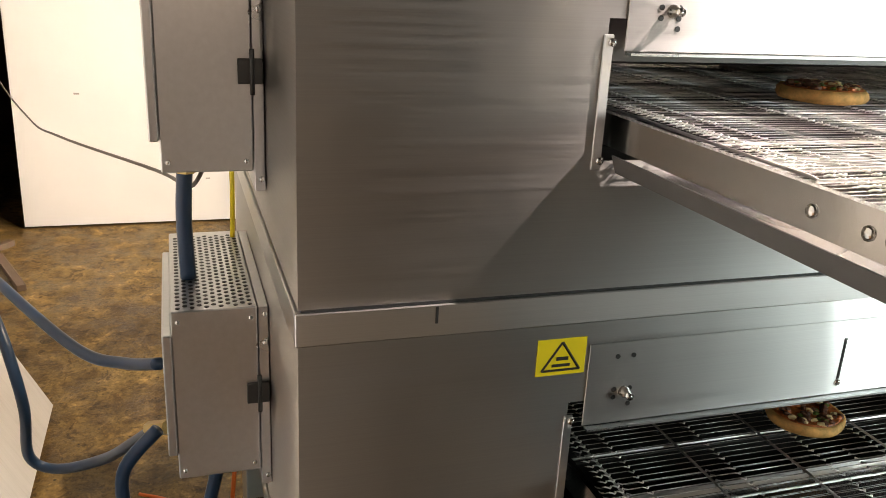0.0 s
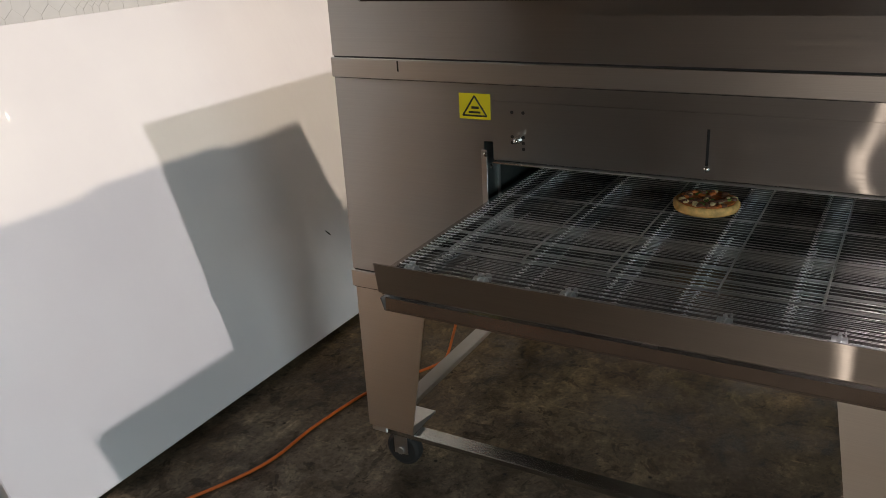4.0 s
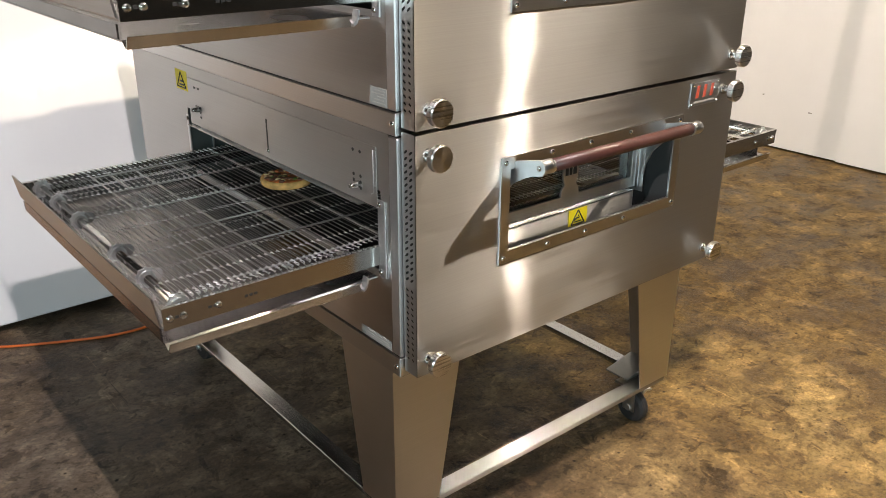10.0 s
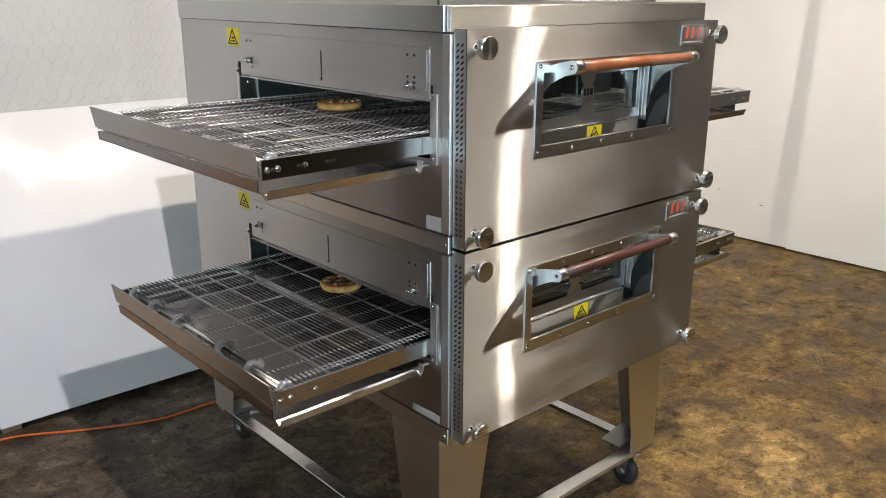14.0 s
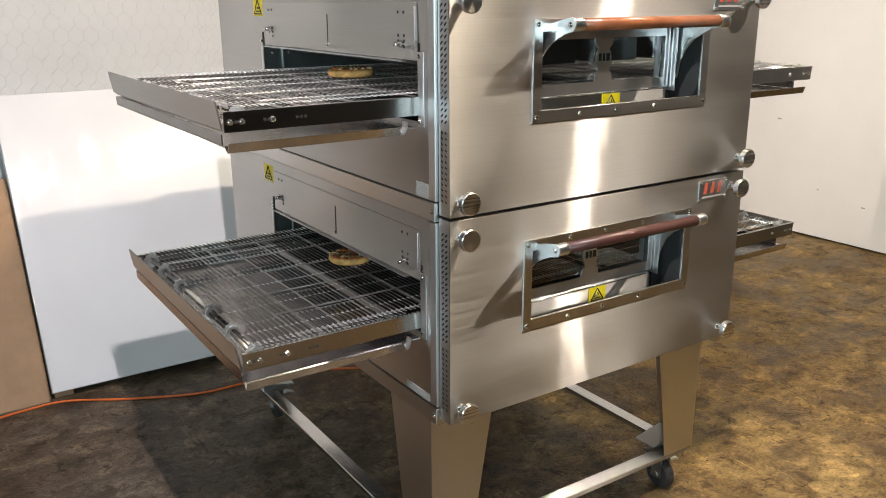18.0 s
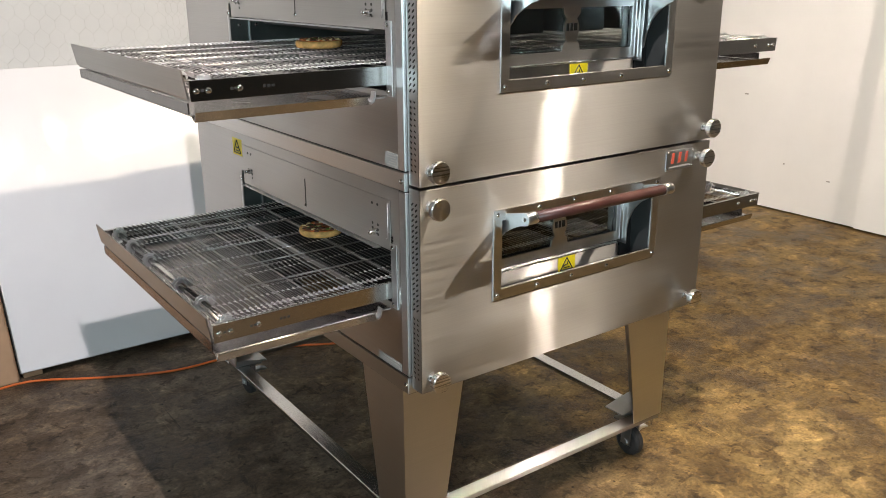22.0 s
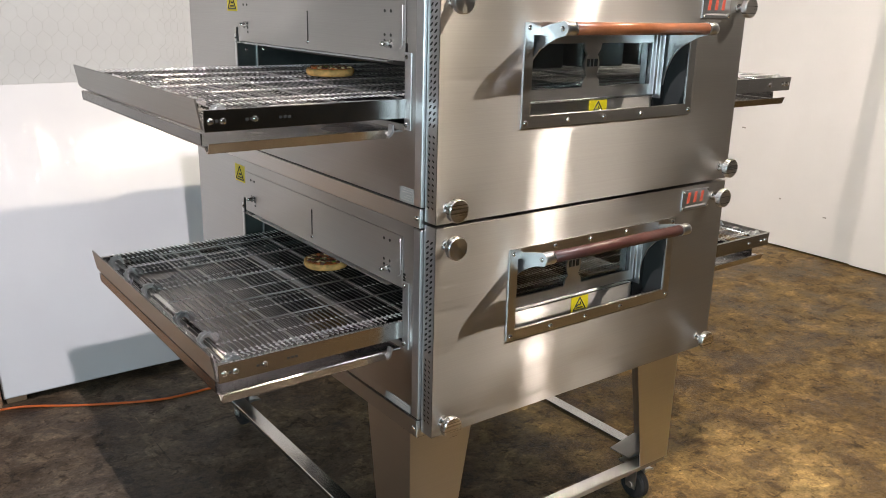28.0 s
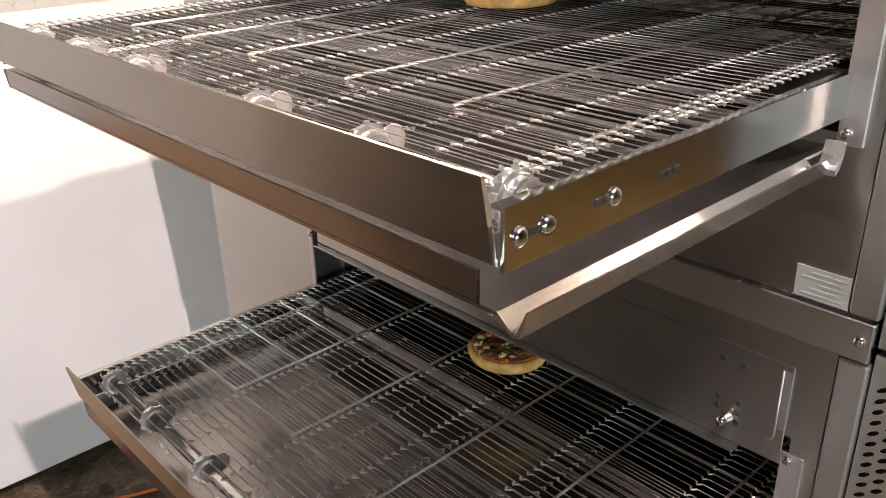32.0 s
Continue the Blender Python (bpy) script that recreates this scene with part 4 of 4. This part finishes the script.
# ---- control boxes on the back ----
def control_box(ob, z):
    b = part("control_box", boxes((0.31, 0.70, 1.3635, 1.490, z + 0.685, z + 0.972), bevel=0.002), GALV, ob, "grey steel control box on the oven back")
    part("mounting_plate", boxes((0.312, 0.70, 1.3465, 1.3615, z + 0.655, z + 0.970), bevel=0.001), GALV, b, "steel plate joining the box to the oven")
    bm = bmesh.new()
    for i in range(23):
        for j in range(11):
            lathe(bm, (0.322 + 0.0155 * i + (0.0078 if j % 2 else 0), 1.373 + 0.0106 * j, z + 0.972), "z", [(0.0037, 0.0), (0.0037, 0.0008)], 8)
    part("pierced_vent", bm, BLACK, b, kind="stuff")
    part("rear_cover", boxes((0.306, 0.70, 1.4905, 1.504, z + 0.73, z + 0.935), bevel=0.002), GALV, b)
    for y0, y1 in ((1.3475, 1.3610), (1.3640, 1.382)):
        part("hinge_leaf", boxes((0.3035, 0.3095, y0, y1, z + 0.810, z + 0.845), bevel=0.001), BLACK, b, "black hinge leaf")
    part("hinge_pin", tube(bmesh.new(), [(0.304, 1.3625, z + 0.795), (0.304, 1.3625, z + 0.858)], 0.0035, 8), BLACK, b, smooth=True)
    for y in (1.373, 1.480):
        for zz in (0.700, 0.955):
            screw(b, (0.31, y, z + zz), "x", 0.004)
    for zz in (0.672, 0.91, 0.958):
        screw(b, (0.312, 1.352, z + zz), "x", 0.0045)


control_box(lower, 0.0)
control_box(upper, PITCH)


def hose(name, pts, r, mat, label, category):
    bm = tube(bmesh.new(), smooth_line(pts, 7), r, 10)
    return tagged(part(name, bm, mat, smooth=True), label, category)


def fitting(a, b):
    tagged(part("hose_fitting", tube(bmesh.new(), [a, b], 0.016, 8), BRASS), "brass fitting on the hose end", "fitting")


hose("gas_hose", [(1.54, 2.12, 0.955), (1.55, 2.04, 0.895), (1.47, 1.95, 0.880), (1.41, 1.95, 0.785), (1.28, 1.94, 0.685), (1.14, 1.88, 0.57), (1.10, 1.85, 0.42), (1.17, 1.865, 0.245), (1.16, 1.80, 0.205), (1.05, 1.68, 0.285), (0.88, 1.60, 0.42), (0.72, 1.54, 0.545)], 0.0135, BLUE, "dark blue flexible gas hose down from the valve", "hose")
hose("gas_hose", [(1.60, 2.19, 0.995), (1.68, 2.17, 0.965), (1.66, 2.13, 0.84), (1.40, 2.01, 0.765), (1.13, 1.875, 0.735), (0.86, 1.69, 0.675), (0.74, 1.59, 0.69), (0.62, 1.52, 0.74)], 0.0125, BLUE, "blue flexible gas hose to the oven back", "hose")
hose("gas_hose", [(0.62, 1.53, 0.60), (0.62, 1.60, 0.51), (0.62, 1.585, 0.38), (0.62, 1.50, 0.265), (0.62, 1.465, 0.30), (0.62, 1.44, 0.42), (0.62, 1.41, 0.56), (0.62, 1.41, 0.683)], 0.0135, BLUE, "blue hose looped below the control box", "hose")
hose("gas_hose", [(0.45, 1.455, 1.182), (0.452, 1.462, 1.08), (0.45, 1.46, 0.973)], 0.0125, BLUE, "short blue hose between the control boxes", "hose")
fitting((0.74, 1.55, 0.535), (0.66, 1.51, 0.58))
fitting((0.45, 1.455, 1.184), (0.45, 1.456, 1.15))
hose("gas_pipe", [(1.57, 2.17, 4.2), (1.57, 2.17, 1.05)], 0.014, BLACK, "black iron gas pipe hanging from the roof", "pipe")
hose("gas_valve", [(1.57, 2.17, 1.05), (1.57, 2.165, 1.0), (1.56, 2.12, 0.955)], 0.022, BRASS, "brass gas valve at the end of the pipe", "valve")
valve = bpy.data.objects["gas_valve"]
part("lever", boxes((1.545, 1.552, 2.06, 2.15, 0.985, 1.000), bevel=0.002), GALV, valve, "flat steel valve lever")
part("hex_nut", tube(bmesh.new(), [(1.565, 2.14, 0.978), (1.561, 2.125, 0.962)], 0.027, 6), GALV, valve, "steel hexagon nut")
hose("power_cord", [(0.44, 1.42, 1.183), (0.55, 1.45, 1.10), (0.90, 1.511, 1.048), (1.8, 1.80, 0.945), (3.2, 2.08, 0.745), (3.72, 2.30, 0.90), (3.80, 2.42, 1.35), (3.80, 2.47, 2.6), (3.80, 2.519, 2.7)], 0.0036, DARKCORD, "dark brown power cord sagging behind the oven", "cord")
hose("extension_cord", [(-2.6, 1.15, 0.0047), (-1.6, 1.35, 0.0047), (-1.05, 1.68, 0.0047), (-0.85, 1.84, 0.0047), (-0.70, 1.875, 0.0047), (-0.56, 1.87, 0.0047), (-0.35, 1.75, 0.0047), (-0.1, 1.64, 0.0047), (0.12, 1.625, 0.0047), (0.37, 1.58, 0.0047), (0.6, 1.47, 0.0047), (0.9, 1.42, 0.0047), (1.2, 1.50, 0.0047), (1.3, 1.62, 0.0047)], 0.0047, ORANGE, "orange extension cord on the floor", "cord")
hose("extension_cord", [(0.62, 1.375, 0.655), (0.60, 1.39, 0.50), (0.64, 1.41, 0.25), (0.60, 1.44, 0.06), (0.58, 1.46, 0.0145)], 0.0045, ORANGE, "orange cord hanging from the control box", "cord")
hose("yellow_cord", [(0.66, 1.375, 1.18), (0.665, 1.372, 1.08), (0.66, 1.375, 0.972)], 0.0045, YELLOW, "thin yellow cord between the control boxes", "cord")
hose("roof_rod", [(0.99, 1.25, 1.601), (0.99, 1.25, 1.70)], 0.012, BLACK, "short black rod standing on the oven top", "rod")
hose("roof_hook", [(0.03, 0.12, 1.601), (0.03, 0.12, 1.67), (0.05, 0.13, 1.69)], 0.0035, BLACK, "thin black wire hook on the oven top", "hook")
tagged(part("junction_box", boxes((0.86, 0.93, 1.12, 1.22, 1.601, 1.65), bevel=0.003), BLACK), "small black box lying on the oven top", "box")

# ---- clutter behind ----
tagged(part("white_panel", boxes((3.4, 3.75, 2.42, 2.44, 0.0, 0.75), bevel=0.002), WALL), "white offcut panel standing behind the boards", "panel")
for k, (x, y, r) in enumerate(((3.25, 2.25, 20), (3.5, 2.45, -35), (3.1, 2.5, 60))):
    ob = tagged(part("timber_offcut", boxes((-0.25, 0.25, -0.02, 0.02, 0, 0.03), bevel=0.002), DARKWALL), "dark timber offcut lying on the floor", "offcut")
    ob.matrix_world = pose(x, y, 0, 0, 0, r)


# ---- pizzas ----
def pizza(x, y, z, r, seed):
    rnd = random.Random(seed)
    p = thing("pizza", (x, y, z), "small baked pizza with browned toppings on the belt", "pizza", "pizzas on the belts")
    bm = bmesh.new()
    lathe(bm, (x, y, z), "z", [(r * 0.80, 0.0), (r * 0.95, 0.002), (r, 0.008), (r * 0.99, 0.015), (r * 0.93, 0.019), (r * 0.85, 0.017), (r * 0.2, 0.0165)], 32)
    for v in bm.verts:
        n = noise.noise(v.co * 45)
        v.co += Vector(((v.co.x - x) * 0.05 * n, (v.co.y - y) * 0.05 * n, 0.0015 * n))
    part("crust", bm, CRUST, p, smooth=True)
    bm = bmesh.new()
    lathe(bm, (x, y, z), "z", [(r * 0.88, 0.016), (r * 0.84, 0.0195), (r * 0.3, 0.0200)], 28)
    part("cheese_layer", bm, SAUCE, p)
    for mat, name, count, size in ((SAUSAGE, "sausage_crumb", 36, 0.0066), (CHEESE, "cheese_crumb", 24, 0.0056), (SAUCE, "tomato_piece", 16, 0.0055), (GREEN, "pepper_piece", 14, 0.0050)):
        for k in range(count):
            a, q = rnd.uniform(0, 6.283), r * 0.82 * math.sqrt(rnd.random())
            bm = bmesh.new()
            bmesh.ops.create_icosphere(bm, subdivisions=1, radius=size * rnd.uniform(0.7, 1.2))
            for v in bm.verts:
                v.co = Vector((v.co.x * rnd.uniform(0.8, 1.3), v.co.y * rnd.uniform(0.8, 1.3), v.co.z * 0.55)) + Vector((x + q * math.cos(a), y + q * math.sin(a), z + 0.021))
            part(name, bm, mat, p)
    return p


pizza(0.040, 0.545, 0.8235, 0.060, 1)
pizza(0.085, 0.590, 0.8235 + PITCH, 0.062, 2)
